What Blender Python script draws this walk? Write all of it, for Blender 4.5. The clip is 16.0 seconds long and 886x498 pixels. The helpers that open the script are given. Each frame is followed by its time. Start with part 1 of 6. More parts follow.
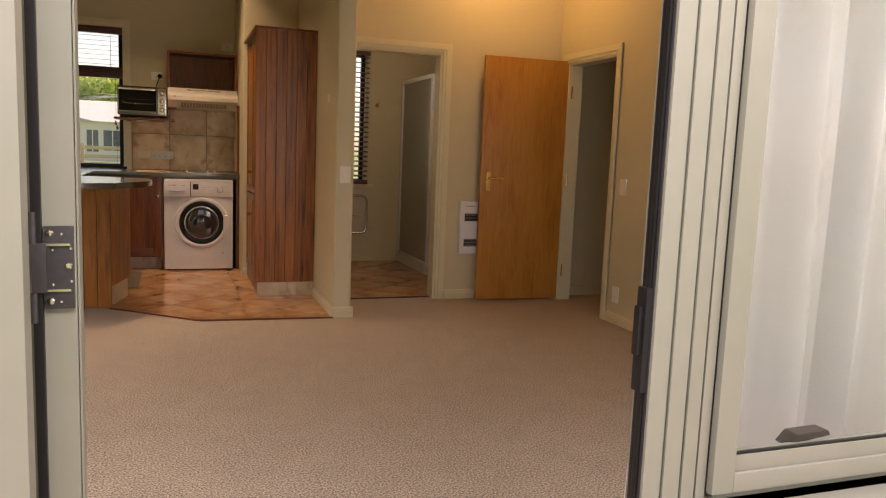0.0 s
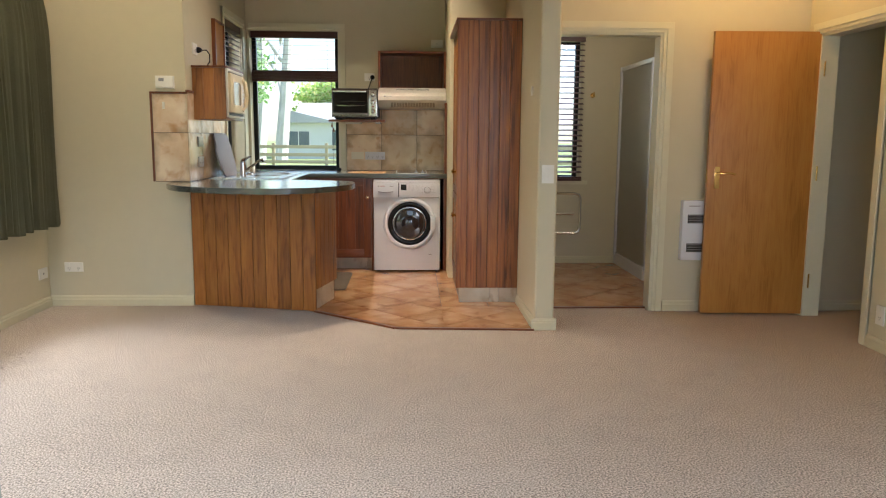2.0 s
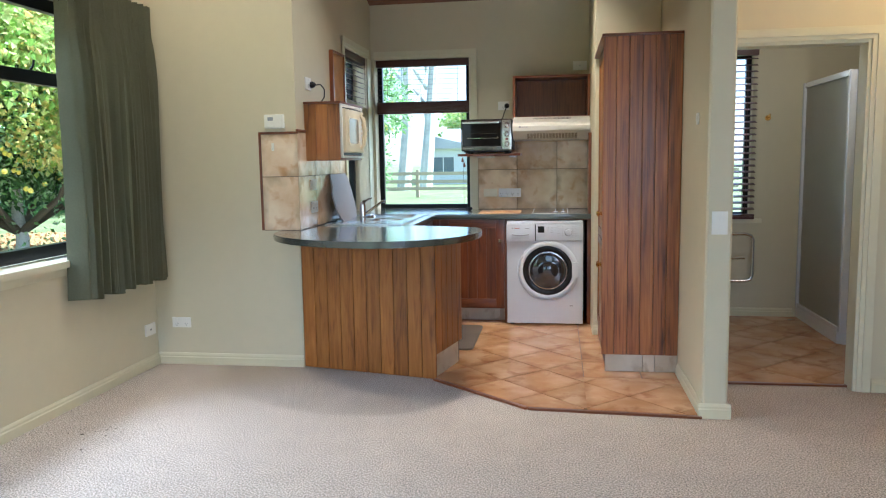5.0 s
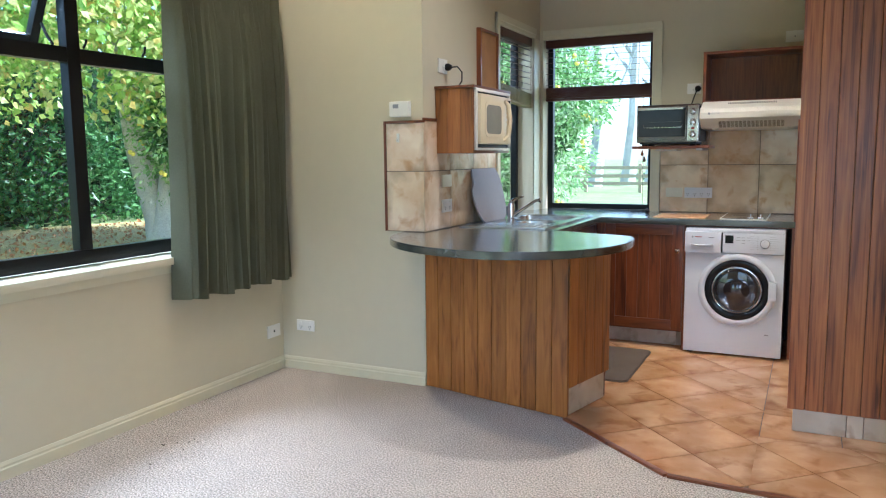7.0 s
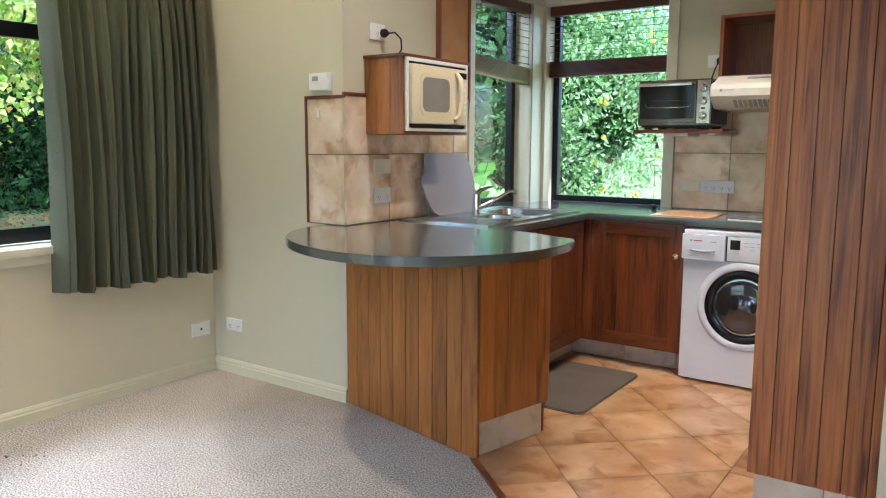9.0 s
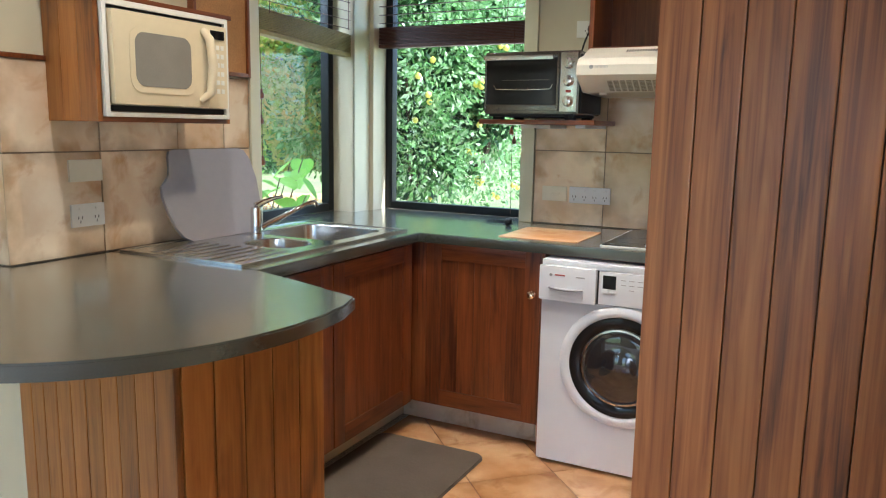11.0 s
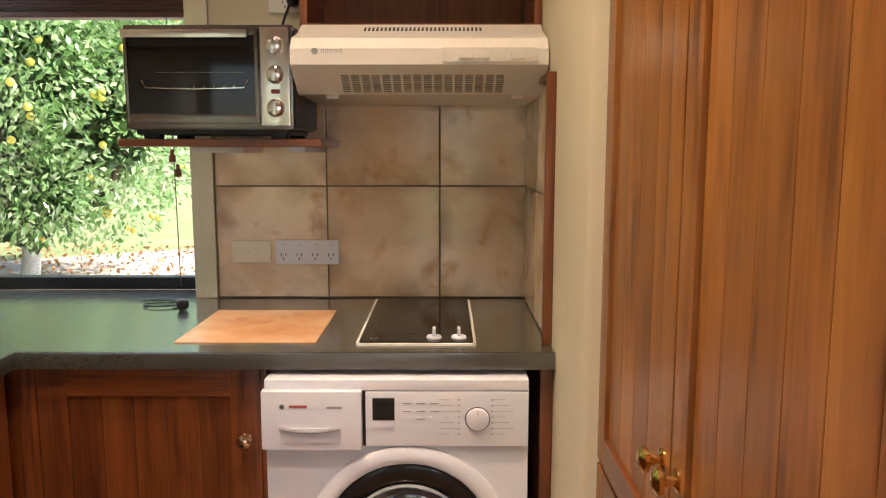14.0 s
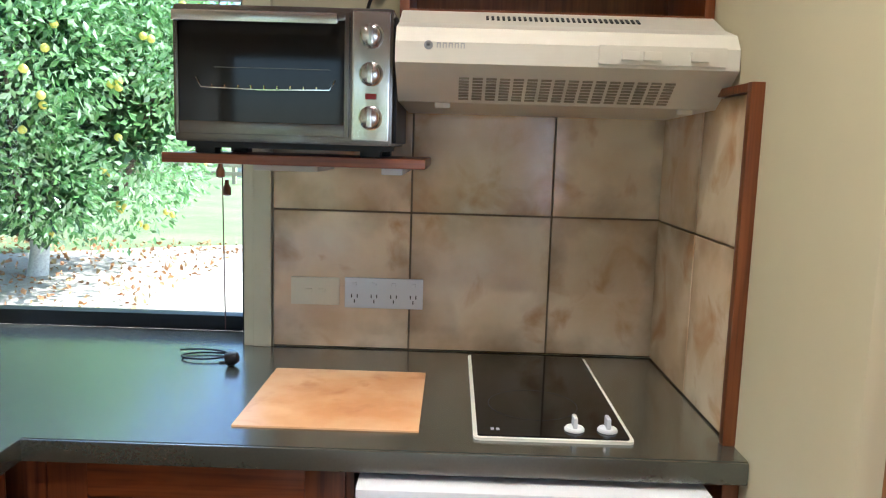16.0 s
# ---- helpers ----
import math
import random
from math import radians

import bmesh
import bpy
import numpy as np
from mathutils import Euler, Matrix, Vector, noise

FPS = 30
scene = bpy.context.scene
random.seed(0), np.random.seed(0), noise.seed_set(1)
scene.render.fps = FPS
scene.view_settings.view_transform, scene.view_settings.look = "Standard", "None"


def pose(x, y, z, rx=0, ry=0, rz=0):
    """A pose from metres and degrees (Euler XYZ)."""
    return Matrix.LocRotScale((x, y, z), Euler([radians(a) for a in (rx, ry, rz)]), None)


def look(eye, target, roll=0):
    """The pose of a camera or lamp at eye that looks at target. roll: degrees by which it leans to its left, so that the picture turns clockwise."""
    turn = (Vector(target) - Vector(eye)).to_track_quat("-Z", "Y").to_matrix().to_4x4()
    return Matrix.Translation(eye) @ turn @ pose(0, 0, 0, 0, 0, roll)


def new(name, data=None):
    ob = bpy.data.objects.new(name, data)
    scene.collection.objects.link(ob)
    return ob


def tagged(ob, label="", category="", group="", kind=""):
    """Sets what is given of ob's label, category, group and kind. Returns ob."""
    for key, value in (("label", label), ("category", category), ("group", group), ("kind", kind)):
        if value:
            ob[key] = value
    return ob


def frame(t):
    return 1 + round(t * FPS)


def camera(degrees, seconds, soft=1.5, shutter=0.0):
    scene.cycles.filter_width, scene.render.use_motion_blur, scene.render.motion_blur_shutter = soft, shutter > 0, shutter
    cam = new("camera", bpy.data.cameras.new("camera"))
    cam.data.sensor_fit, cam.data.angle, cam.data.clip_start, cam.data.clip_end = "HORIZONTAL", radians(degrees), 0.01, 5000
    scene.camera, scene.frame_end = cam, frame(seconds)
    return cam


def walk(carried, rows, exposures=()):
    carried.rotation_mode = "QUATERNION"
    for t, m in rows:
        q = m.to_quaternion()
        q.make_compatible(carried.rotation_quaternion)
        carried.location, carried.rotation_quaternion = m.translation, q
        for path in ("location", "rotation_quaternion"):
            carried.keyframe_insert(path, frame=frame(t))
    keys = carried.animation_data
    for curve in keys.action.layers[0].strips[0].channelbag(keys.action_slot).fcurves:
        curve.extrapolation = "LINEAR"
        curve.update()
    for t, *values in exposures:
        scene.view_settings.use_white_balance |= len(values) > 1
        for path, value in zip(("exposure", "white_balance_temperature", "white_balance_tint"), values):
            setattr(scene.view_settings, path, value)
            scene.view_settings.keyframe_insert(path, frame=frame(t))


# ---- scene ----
cam = camera(60.8, 16.0, 1.15)
PATH = [
    (0, (0.029, 0.616, 1.185), (0.699, 2.483, 0.93), 2.3),
    (0.5, (0.129, 0.752, 1.175), (0.611, 2.669, 0.863), 1.7),
    (0.8, (0.197, 0.808, 1.172), (0.575, 2.745, 0.847), 1.3),
    (1, (0.238, 0.824, 1.171), (0.554, 2.772, 0.848), 1.1),
    (1.5, (0.270, 0.918, 1.180), (0.450, 2.885, 0.872), 0.7),
    (2, (0.285, 1.042, 1.223), (0.368, 3.018, 0.932), 0.4),
    (2.5, (0.275, 1.134, 1.237), (0.291, 3.116, 0.975), 0.1),
    (3, (0.258, 1.248, 1.246), (0.223, 3.233, 1.003), -0.1),
    (3.5, (0.269, 1.341, 1.263), (0.18, 3.327, 1.04), -0.3),
    (3.7, (0.255, 1.386, 1.289), (0.149, 3.37, 1.064), -0.4),
    (5.8, (0.402, 2.209, 1.331), (-0.077, 4.137, 1.096), -0.5),
    (6, (0.413, 2.29, 1.322), (-0.117, 4.204, 1.085), -0.3),
    (6.5, (0.522, 2.482, 1.303), (-0.174, 4.341, 1.063), -0.4),
    (7, (0.671, 2.711, 1.325), (-0.199, 4.496, 1.083), -0.6),
    (7.5, (0.875, 2.926, 1.328), (-0.144, 4.631, 1.095), -0.5),
    (8, (1.037, 3.141, 1.315), (-0.121, 4.755, 1.082), 0.2),
    (8.5, (1.135, 3.435, 1.312), (-0.05, 5.027, 1.063), -0.0),
    (9, (1.204, 3.774, 1.302), (0.069, 5.396, 1.025), 0.2),
    (9.5, (1.228, 4.118, 1.287), (0.163, 5.784, 0.986), 0.4),
    (9.7, (1.21, 4.273, 1.293), (0.167, 5.952, 0.984), 0.5),
    (11.8, (0.769, 5.48, 1.352), (-0.019, 7.298, 1.077), 0.3),
    (12, (0.744, 5.573, 1.345), (-0.007, 7.408, 1.086), 0.0),
    (12.5, (0.627, 5.77, 1.35), (0.045, 7.668, 1.11), 0.2),
    (13, (0.498, 5.941, 1.371), (0.118, 7.89, 1.129), 0.3),
    (13.5, (0.39, 6.085, 1.378), (0.213, 8.061, 1.126), 0.1),
    (14, (0.352, 6.218, 1.362), (0.346, 8.2, 1.098), -0.0),
    (14.5, (0.307, 6.37, 1.368), (0.413, 8.35, 1.108), 0.4),
    (15, (0.24, 6.495, 1.393), (0.374, 8.473, 1.129), 0.8),
    (15.5, (0.155, 6.609, 1.409), (0.239, 8.589, 1.145), 1.2),
    (16, (0.09, 6.677, 1.414), (0.069, 8.659, 1.143), 1.7),
]
walk(cam, [(t, look(eye, target, roll)) for t, eye, target, roll in PATH], [(0, 0.75, 8400, 32), (1, 1.2, 7800, 33), (1.5, 1.4, 7800, 30), (2, 1.48, 6100, 16), (2.5, 1.65, 5250, 12), (3.5, 1.68, 5150, 11), (7, 1.7, 5000, 13), (8.5, 1.8, 5100, 13), (9.5, 1.85, 5250, 12), (12.5, 1.85, 5450, 11), (13.4, 1.7, 6700, 32), (14.0, 1.68, 6600, 26), (14.5, 1.72, 6100, 14), (15, 1.78, 5450, 12), (16, 1.74, 5250, 14)])

# ---- light ----
world = bpy.data.worlds.new("sky")
scene.world = world
world.use_nodes = True
wn = world.node_tree.nodes
sky = wn.new("ShaderNodeTexSky")
sky.sky_type = "NISHITA"
sky.sun_disc = False
sky.sun_elevation, sky.sun_rotation = radians(48), radians(80)
wn["Background"].inputs["Strength"].default_value = 0.15
world.node_tree.links.new(sky.outputs[0], wn["Background"].inputs["Color"])


def lamp(name, kind, m, energy, colour, **more):
    data = bpy.data.lights.new(name, kind)
    data.energy, data.color = energy, colour
    ob = new(name, data)
    ob.matrix_world = m
    return ob


sun = lamp("sun", "SUN", look((9.0, 1.6, 10.0), (0, 0, 0)), 5.0, (1.0, 0.95, 0.86))
sun.data.angle = radians(0.6)


def sky_lamp(name, eye, target, w, h, energy, colour=(0.88, 0.95, 1.0)):
    ob = lamp(name, "AREA", look(eye, target), energy, colour)
    ob.data.shape, ob.data.size, ob.data.size_y = "RECTANGLE", w, h
    return ob


sky_lamp("sky_lounge", (-3.45, 5.1, 3.0), (0.2, 4.9, 0.2), 2.2, 1.0, 75)
sky_lamp("sky_kitchen", (-0.85, 9.6, 3.0), (-0.5, 7.0, 0.6), 1.4, 0.9, 28)
sky_lamp("sky_sink", (-2.2, 8.0, 2.9), (-0.2, 7.6, 0.5), 0.9, 0.7, 26)
sky_lamp("sky_front", (1.2, 0.3, 3.0), (1.3, 4.2, 0.3), 2.8, 0.9, 110)
sky_lamp("sky_front_glass", (1.75, 2.02, 1.35), (1.9, 6.0, 0.75), 1.3, 1.1, 8)
# added fill lamp outside, shining in through an unseen front window
sky_lamp("fill_front_window", (-1.65, 0.55, 2.95), (-1.3, 5.0, 0.3), 1.4, 0.9, 100)
sky_lamp("sky_bath", (1.55, 9.4, 2.7), (1.9, 7.2, 0.6), 0.7, 0.7, 16)
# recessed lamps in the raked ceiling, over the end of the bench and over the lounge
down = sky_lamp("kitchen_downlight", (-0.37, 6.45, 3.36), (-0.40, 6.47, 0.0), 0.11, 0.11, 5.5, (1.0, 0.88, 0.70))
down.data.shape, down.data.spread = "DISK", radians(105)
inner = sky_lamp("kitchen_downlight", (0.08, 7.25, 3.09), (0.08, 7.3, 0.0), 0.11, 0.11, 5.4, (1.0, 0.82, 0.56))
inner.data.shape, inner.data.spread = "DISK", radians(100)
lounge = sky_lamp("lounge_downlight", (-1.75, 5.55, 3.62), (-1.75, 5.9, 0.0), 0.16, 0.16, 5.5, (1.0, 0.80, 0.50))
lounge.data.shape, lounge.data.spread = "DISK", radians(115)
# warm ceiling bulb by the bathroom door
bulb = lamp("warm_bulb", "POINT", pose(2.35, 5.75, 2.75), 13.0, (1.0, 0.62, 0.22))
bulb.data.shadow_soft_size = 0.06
# unseen fill lamp added to brighten the bathroom
bath_fill = lamp("bath_fill", "POINT", pose(2.0, 7.0, 2.3), 3.4, (1.0, 0.86, 0.70))
bath_fill.data.shadow_soft_size = 0.1

# ---- materials ----


def mat(name, colour, rough=0.5, metal=0.0, scale=8.0, var=0.12, bump=0.0, bump_scale=60.0, spec=0.5, stretch=(1, 1, 1), rnd=0.0, trans=0.0, emit=0.0, coat=0.0, fine=0.5, span=(0.3, 0.7)):
    """Colour with two sizes of noise, fine relief, and a little change from piece to piece."""
    m = bpy.data.materials.new(name)
    m.use_nodes = True
    n, l = m.node_tree.nodes, m.node_tree.links
    b = n["Principled BSDF"]
    b.inputs["Roughness"].default_value, b.inputs["Metallic"].default_value = rough, metal
    b.inputs["Specular IOR Level"].default_value = spec
    b.inputs["Transmission Weight"].default_value = trans
    b.inputs["Coat Weight"].default_value = coat
    b.inputs["Coat Roughness"].default_value = 0.15
    tc = n.new("ShaderNodeTexCoord")
    mp = n.new("ShaderNodeMapping")
    mp.inputs["Scale"].default_value = stretch
    l.new(tc.outputs["Object"], mp.inputs["Vector"])
    n1, n2 = n.new("ShaderNodeTexNoise"), n.new("ShaderNodeTexNoise")
    n1.inputs["Scale"].default_value, n1.inputs["Detail"].default_value = scale * 0.18, 4
    n2.inputs["Scale"].default_value, n2.inputs["Detail"].default_value = scale * 4, 6
    for k in (n1, n2):
        l.new(mp.outputs[0], k.inputs["Vector"])
    mix = n.new("ShaderNodeMix")
    mix.data_type = "FLOAT"
    mix.inputs[0].default_value = fine
    l.new(n1.outputs[0], mix.inputs[2])
    l.new(n2.outputs[0], mix.inputs[3])
    ramp = n.new("ShaderNodeValToRGB")
    c = Vector(colour)
    ramp.color_ramp.elements[0].color = (*(c * (1 - var)), 1)
    ramp.color_ramp.elements[1].color = (*[min(1, v) for v in c * (1 + var)], 1)
    ramp.color_ramp.elements[0].position, ramp.color_ramp.elements[1].position = span
    l.new(mix.outputs[0], ramp.inputs[0])
    out = ramp.outputs[0]
    if rnd:
        oi, hs, mr = n.new("ShaderNodeObjectInfo"), n.new("ShaderNodeHueSaturation"), n.new("ShaderNodeMapRange")
        mr.inputs["To Min"].default_value, mr.inputs["To Max"].default_value = 1 - rnd, 1 + rnd
        l.new(oi.outputs["Random"], mr.inputs["Value"])
        l.new(mr.outputs[0], hs.inputs["Value"])
        l.new(out, hs.inputs["Color"])
        out = hs.outputs[0]
    l.new(out, b.inputs["Base Color"])
    if emit:
        l.new(out, b.inputs["Emission Color"])
        b.inputs["Emission Strength"].default_value = emit
    if bump:
        n3, bp = n.new("ShaderNodeTexNoise"), n.new("ShaderNodeBump")
        n3.inputs["Scale"].default_value, n3.inputs["Detail"].default_value = bump_scale, 4
        l.new(tc.outputs["Object"], n3.inputs["Vector"])
        bp.inputs["Strength"].default_value, bp.inputs["Distance"].default_value = bump, 0.003
        l.new(n3.outputs[0], bp.inputs["Height"])
        l.new(bp.outputs[0], b.inputs["Normal"])
    return m


def wood(name, dark, mid, light, axis="z", rough=0.35, rings=5.0, coat=0.2, rnd=0.16, shift=7.0, long=0.12, blend=0.5, fibre=0.3):
    """Varnished boards: long grain along one axis, dark figure, each board a little different."""
    m = bpy.data.materials.new(name)
    m.use_nodes = True
    n, l = m.node_tree.nodes, m.node_tree.links
    b = n["Principled BSDF"]
    b.inputs["Roughness"].default_value, b.inputs["Coat Weight"].default_value, b.inputs["Coat Roughness"].default_value = rough, coat, 0.22
    tc, oi, add = n.new("ShaderNodeTexCoord"), n.new("ShaderNodeObjectInfo"), n.new("ShaderNodeVectorMath")
    sc = n.new("ShaderNodeVectorMath")
    sc.operation = "SCALE"
    sc.inputs[0].default_value = (shift, shift * 1.7, shift * 0.6)
    l.new(oi.outputs["Random"], sc.inputs["Scale"])
    l.new(tc.outputs["Object"], add.inputs[0])
    l.new(sc.outputs[0], add.inputs[1])
    broad = 1.0
    scales = {"x": (long, broad, broad), "y": (broad, long, broad), "z": (broad, broad, long)}[axis]
    mp = n.new("ShaderNodeMapping")
    mp.inputs["Scale"].default_value = scales
    l.new(add.outputs[0], mp.inputs["Vector"])
    big, fib, wav = n.new("ShaderNodeTexNoise"), n.new("ShaderNodeTexNoise"), n.new("ShaderNodeTexNoise")
    big.inputs["Scale"].default_value, big.inputs["Detail"].default_value, big.inputs["Distortion"].default_value = rings * 2.2, 3, 0.6
    wav.inputs["Scale"].default_value, wav.inputs["Detail"].default_value, wav.inputs["Distortion"].default_value = rings * 5.5, 4, 1.4
    fib.inputs["Scale"].default_value, fib.inputs["Detail"].default_value = 150, 5
    mp2 = n.new("ShaderNodeMapping")
    mp2.inputs["Scale"].default_value = [v if v == 1.0 else v * 0.12 for v in scales]
    l.new(add.outputs[0], mp2.inputs["Vector"])
    l.new(mp.outputs[0], big.inputs["Vector"])
    l.new(mp.outputs[0], wav.inputs["Vector"])
    l.new(mp2.outputs[0], fib.inputs["Vector"])
    mix, mix2 = n.new("ShaderNodeMix"), n.new("ShaderNodeMix")
    mix.data_type = mix2.data_type = "FLOAT"
    mix.inputs[0].default_value, mix2.inputs[0].default_value = blend, fibre
    l.new(big.outputs[0], mix.inputs[2])
    l.new(wav.outputs[0], mix.inputs[3])
    l.new(mix.outputs[0], mix2.inputs[2])
    l.new(fib.outputs[0], mix2.inputs[3])
    ramp = n.new("ShaderNodeValToRGB")
    e = ramp.color_ramp.elements
    e[0].position, e[0].color = 0.36, (*dark, 1)
    e[1].position, e[1].color = 0.62, (*light, 1)
    k = e.new(0.47)
    k.color = (*mid, 1)
    l.new(mix2.outputs[0], ramp.inputs[0])
    hs, mr = n.new("ShaderNodeHueSaturation"), n.new("ShaderNodeMapRange")
    mr.inputs["To Min"].default_value, mr.inputs["To Max"].default_value = 1 - rnd, 1 + rnd
    l.new(oi.outputs["Random"], mr.inputs["Value"])
    l.new(mr.outputs[0], hs.inputs["Value"])
    l.new(ramp.outputs[0], hs.inputs["Color"])
    l.new(hs.outputs[0], b.inputs["Base Color"])
    bp = n.new("ShaderNodeBump")
    bp.inputs["Strength"].default_value, bp.inputs["Distance"].default_value = 0.12, 0.002
    l.new(mix2.outputs[0], bp.inputs["Height"])
    l.new(bp.outputs[0], b.inputs["Normal"])
    return m


def clay_tile(name, base, stain, pale, rough=0.3, size=3.0, thin=None, smoke=(0.2, 0.15, 0.1)):
    """Cloudy glazed tile: blotches of brown, grey and cream, offset from tile to tile."""
    m = bpy.data.materials.new(name)
    m.use_nodes = True
    n, l = m.node_tree.nodes, m.node_tree.links
    b = n["Principled BSDF"]
    tc, oi, add, sc = n.new("ShaderNodeTexCoord"), n.new("ShaderNodeObjectInfo"), n.new("ShaderNodeVectorMath"), n.new("ShaderNodeVectorMath")
    sc.operation = "SCALE"
    sc.inputs[0].default_value = (9, 13, 5)
    l.new(oi.outputs["Random"], sc.inputs["Scale"])
    l.new(tc.outputs["Object"], add.inputs[0])
    l.new(sc.outputs[0], add.inputs[1])
    a, c, g = n.new("ShaderNodeTexNoise"), n.new("ShaderNodeTexNoise"), n.new("ShaderNodeTexNoise")
    for k, s, d in ((a, size, 6), (c, size * 1.7, 7), (g, 120, 3)):
        k.inputs["Scale"].default_value, k.inputs["Detail"].default_value = s, d
        l.new(add.outputs[0], k.inputs["Vector"])
    c.inputs["Distortion"].default_value = 0.5
    r1, r2 = n.new("ShaderNodeValToRGB"), n.new("ShaderNodeValToRGB")
    r1.color_ramp.elements[0].position, r1.color_ramp.elements[0].color = 0.38, (*base, 1)
    r1.color_ramp.elements[1].position, r1.color_ramp.elements[1].color = 0.66, (*pale, 1)
    r2.color_ramp.elements[0].position, r2.color_ramp.elements[0].color = 0.54, (0, 0, 0, 1)
    r2.color_ramp.elements[1].position, r2.color_ramp.elements[1].color = 0.72, (1, 1, 1, 1)
    l.new(a.outputs[0], r1.inputs[0])
    l.new(c.outputs[0], r2.inputs[0])
    mx = n.new("ShaderNodeMix")
    mx.data_type = "RGBA"
    l.new(r2.outputs[0], mx.inputs[0])
    l.new(r1.outputs[0], mx.inputs[6])
    mx.inputs[7].default_value = (*stain, 1)
    out = mx.outputs[2]
    if thin:
        # smoky glaze gathers in clouds along the tile's own edges
        sep, big = n.new("ShaderNodeSeparateXYZ"), n.new("ShaderNodeMath")
        l.new(tc.outputs["Generated"], sep.inputs[0])
        big.operation = "MAXIMUM"
        for k, ax in enumerate([a_ for a_ in "XYZ" if a_ != thin]):
            sub, ab = n.new("ShaderNodeMath"), n.new("ShaderNodeMath")
            sub.operation, ab.operation = "SUBTRACT", "ABSOLUTE"
            sub.inputs[1].default_value = 0.5
            l.new(sep.outputs[ax], sub.inputs[0])
            l.new(sub.outputs[0], ab.inputs[0])
            l.new(ab.outputs[0], big.inputs[k])
        cl = n.new("ShaderNodeTexNoise")
        cl.inputs["Scale"].default_value, cl.inputs["Detail"].default_value = 7.0, 4
        l.new(add.outputs[0], cl.inputs["Vector"])
        mul, r3, mx2 = n.new("ShaderNodeMath"), n.new("ShaderNodeValToRGB"), n.new("ShaderNodeMix")
        mul.operation = "MULTIPLY"
        l.new(big.outputs[0], mul.inputs[0])
        l.new(cl.outputs[0], mul.inputs[1])
        r3.color_ramp.elements[0].position, r3.color_ramp.elements[0].color = 0.17, (0, 0, 0, 1)
        r3.color_ramp.elements[1].position, r3.color_ramp.elements[1].color = 0.31, (0.62, 0.62, 0.62, 1)
        l.new(mul.outputs[0], r3.inputs[0])
        mx2.data_type = "RGBA"
        l.new(r3.outputs[0], mx2.inputs[0])
        l.new(out, mx2.inputs[6])
        mx2.inputs[7].default_value = (*smoke, 1)
        out = mx2.outputs[2]
    hs, mr = n.new("ShaderNodeHueSaturation"), n.new("ShaderNodeMapRange")
    mr.inputs["To Min"].default_value, mr.inputs["To Max"].default_value = 0.9, 1.1
    l.new(oi.outputs["Random"], mr.inputs["Value"])
    l.new(mr.outputs[0], hs.inputs["Value"])
    l.new(out, hs.inputs["Color"])
    l.new(hs.outputs[0], b.inputs["Base Color"])
    b.inputs["Roughness"].default_value = rough
    bp = n.new("ShaderNodeBump")
    bp.inputs["Strength"].default_value, bp.inputs["Distance"].default_value = 0.15, 0.002
    l.new(c.outputs[0], bp.inputs["Height"])
    l.new(bp.outputs[0], b.inputs["Normal"])
    return m


def glass(name, colour=(0.97, 1.0, 0.98)):
    """Thin pane: clear with a mirror sheen."""
    m = bpy.data.materials.new(name)
    m.use_nodes = True
    n, l = m.node_tree.nodes, m.node_tree.links
    tr, gl, mx, lw_ = n.new("ShaderNodeBsdfTransparent"), n.new("ShaderNodeBsdfGlossy"), n.new("ShaderNodeMixShader"), n.new("ShaderNodeLayerWeight")
    pw, sc = n.new("ShaderNodeMath"), n.new("ShaderNodeMath")
    pw.operation, sc.operation = "POWER", "MULTIPLY_ADD"
    pw.inputs[1].default_value, sc.inputs[1].default_value, sc.inputs[2].default_value = 4.0, 0.5, 0.025
    lw_.inputs["Blend"].default_value = 0.5
    tr.inputs[0].default_value = (*colour, 1)
    gl.inputs["Roughness"].default_value = 0.02
    l.new(lw_.outputs["Facing"], pw.inputs[0])
    l.new(pw.outputs[0], sc.inputs[0])
    l.new(sc.outputs[0], mx.inputs[0])
    l.new(tr.outputs[0], mx.inputs[1])
    l.new(gl.outputs[0], mx.inputs[2])
    l.new(mx.outputs[0], n["Material Output"].inputs[0])
    return m


def leaf(name, colours, rough=0.4, glow=0.5):
    """Leaves: colour by island, part of the light goes through."""
    m = bpy.data.materials.new(name)
    m.use_nodes = True
    n, l = m.node_tree.nodes, m.node_tree.links
    b = n["Principled BSDF"]
    geo, ramp = n.new("ShaderNodeNewGeometry"), n.new("ShaderNodeValToRGB")
    els = ramp.color_ramp.elements
    els[0].color, els[1].color = (*colours[0], 1), (*colours[-1], 1)
    for i, c in enumerate(colours[1:-1]):
        els.new((i + 1) / (len(colours) - 1)).color = (*c, 1)
    l.new(geo.outputs["Random Per Island"], ramp.inputs[0])
    l.new(ramp.outputs[0], b.inputs["Base Color"])
    b.inputs["Roughness"].default_value = rough
    tl, mx = n.new("ShaderNodeBsdfTranslucent"), n.new("ShaderNodeMixShader")
    l.new(ramp.outputs[0], tl.inputs[0])
    mx.inputs[0].default_value = glow
    l.new(b.outputs[0], mx.inputs[1])
    l.new(tl.outputs[0], mx.inputs[2])
    l.new(mx.outputs[0], n["Material Output"].inputs[0])
    return m


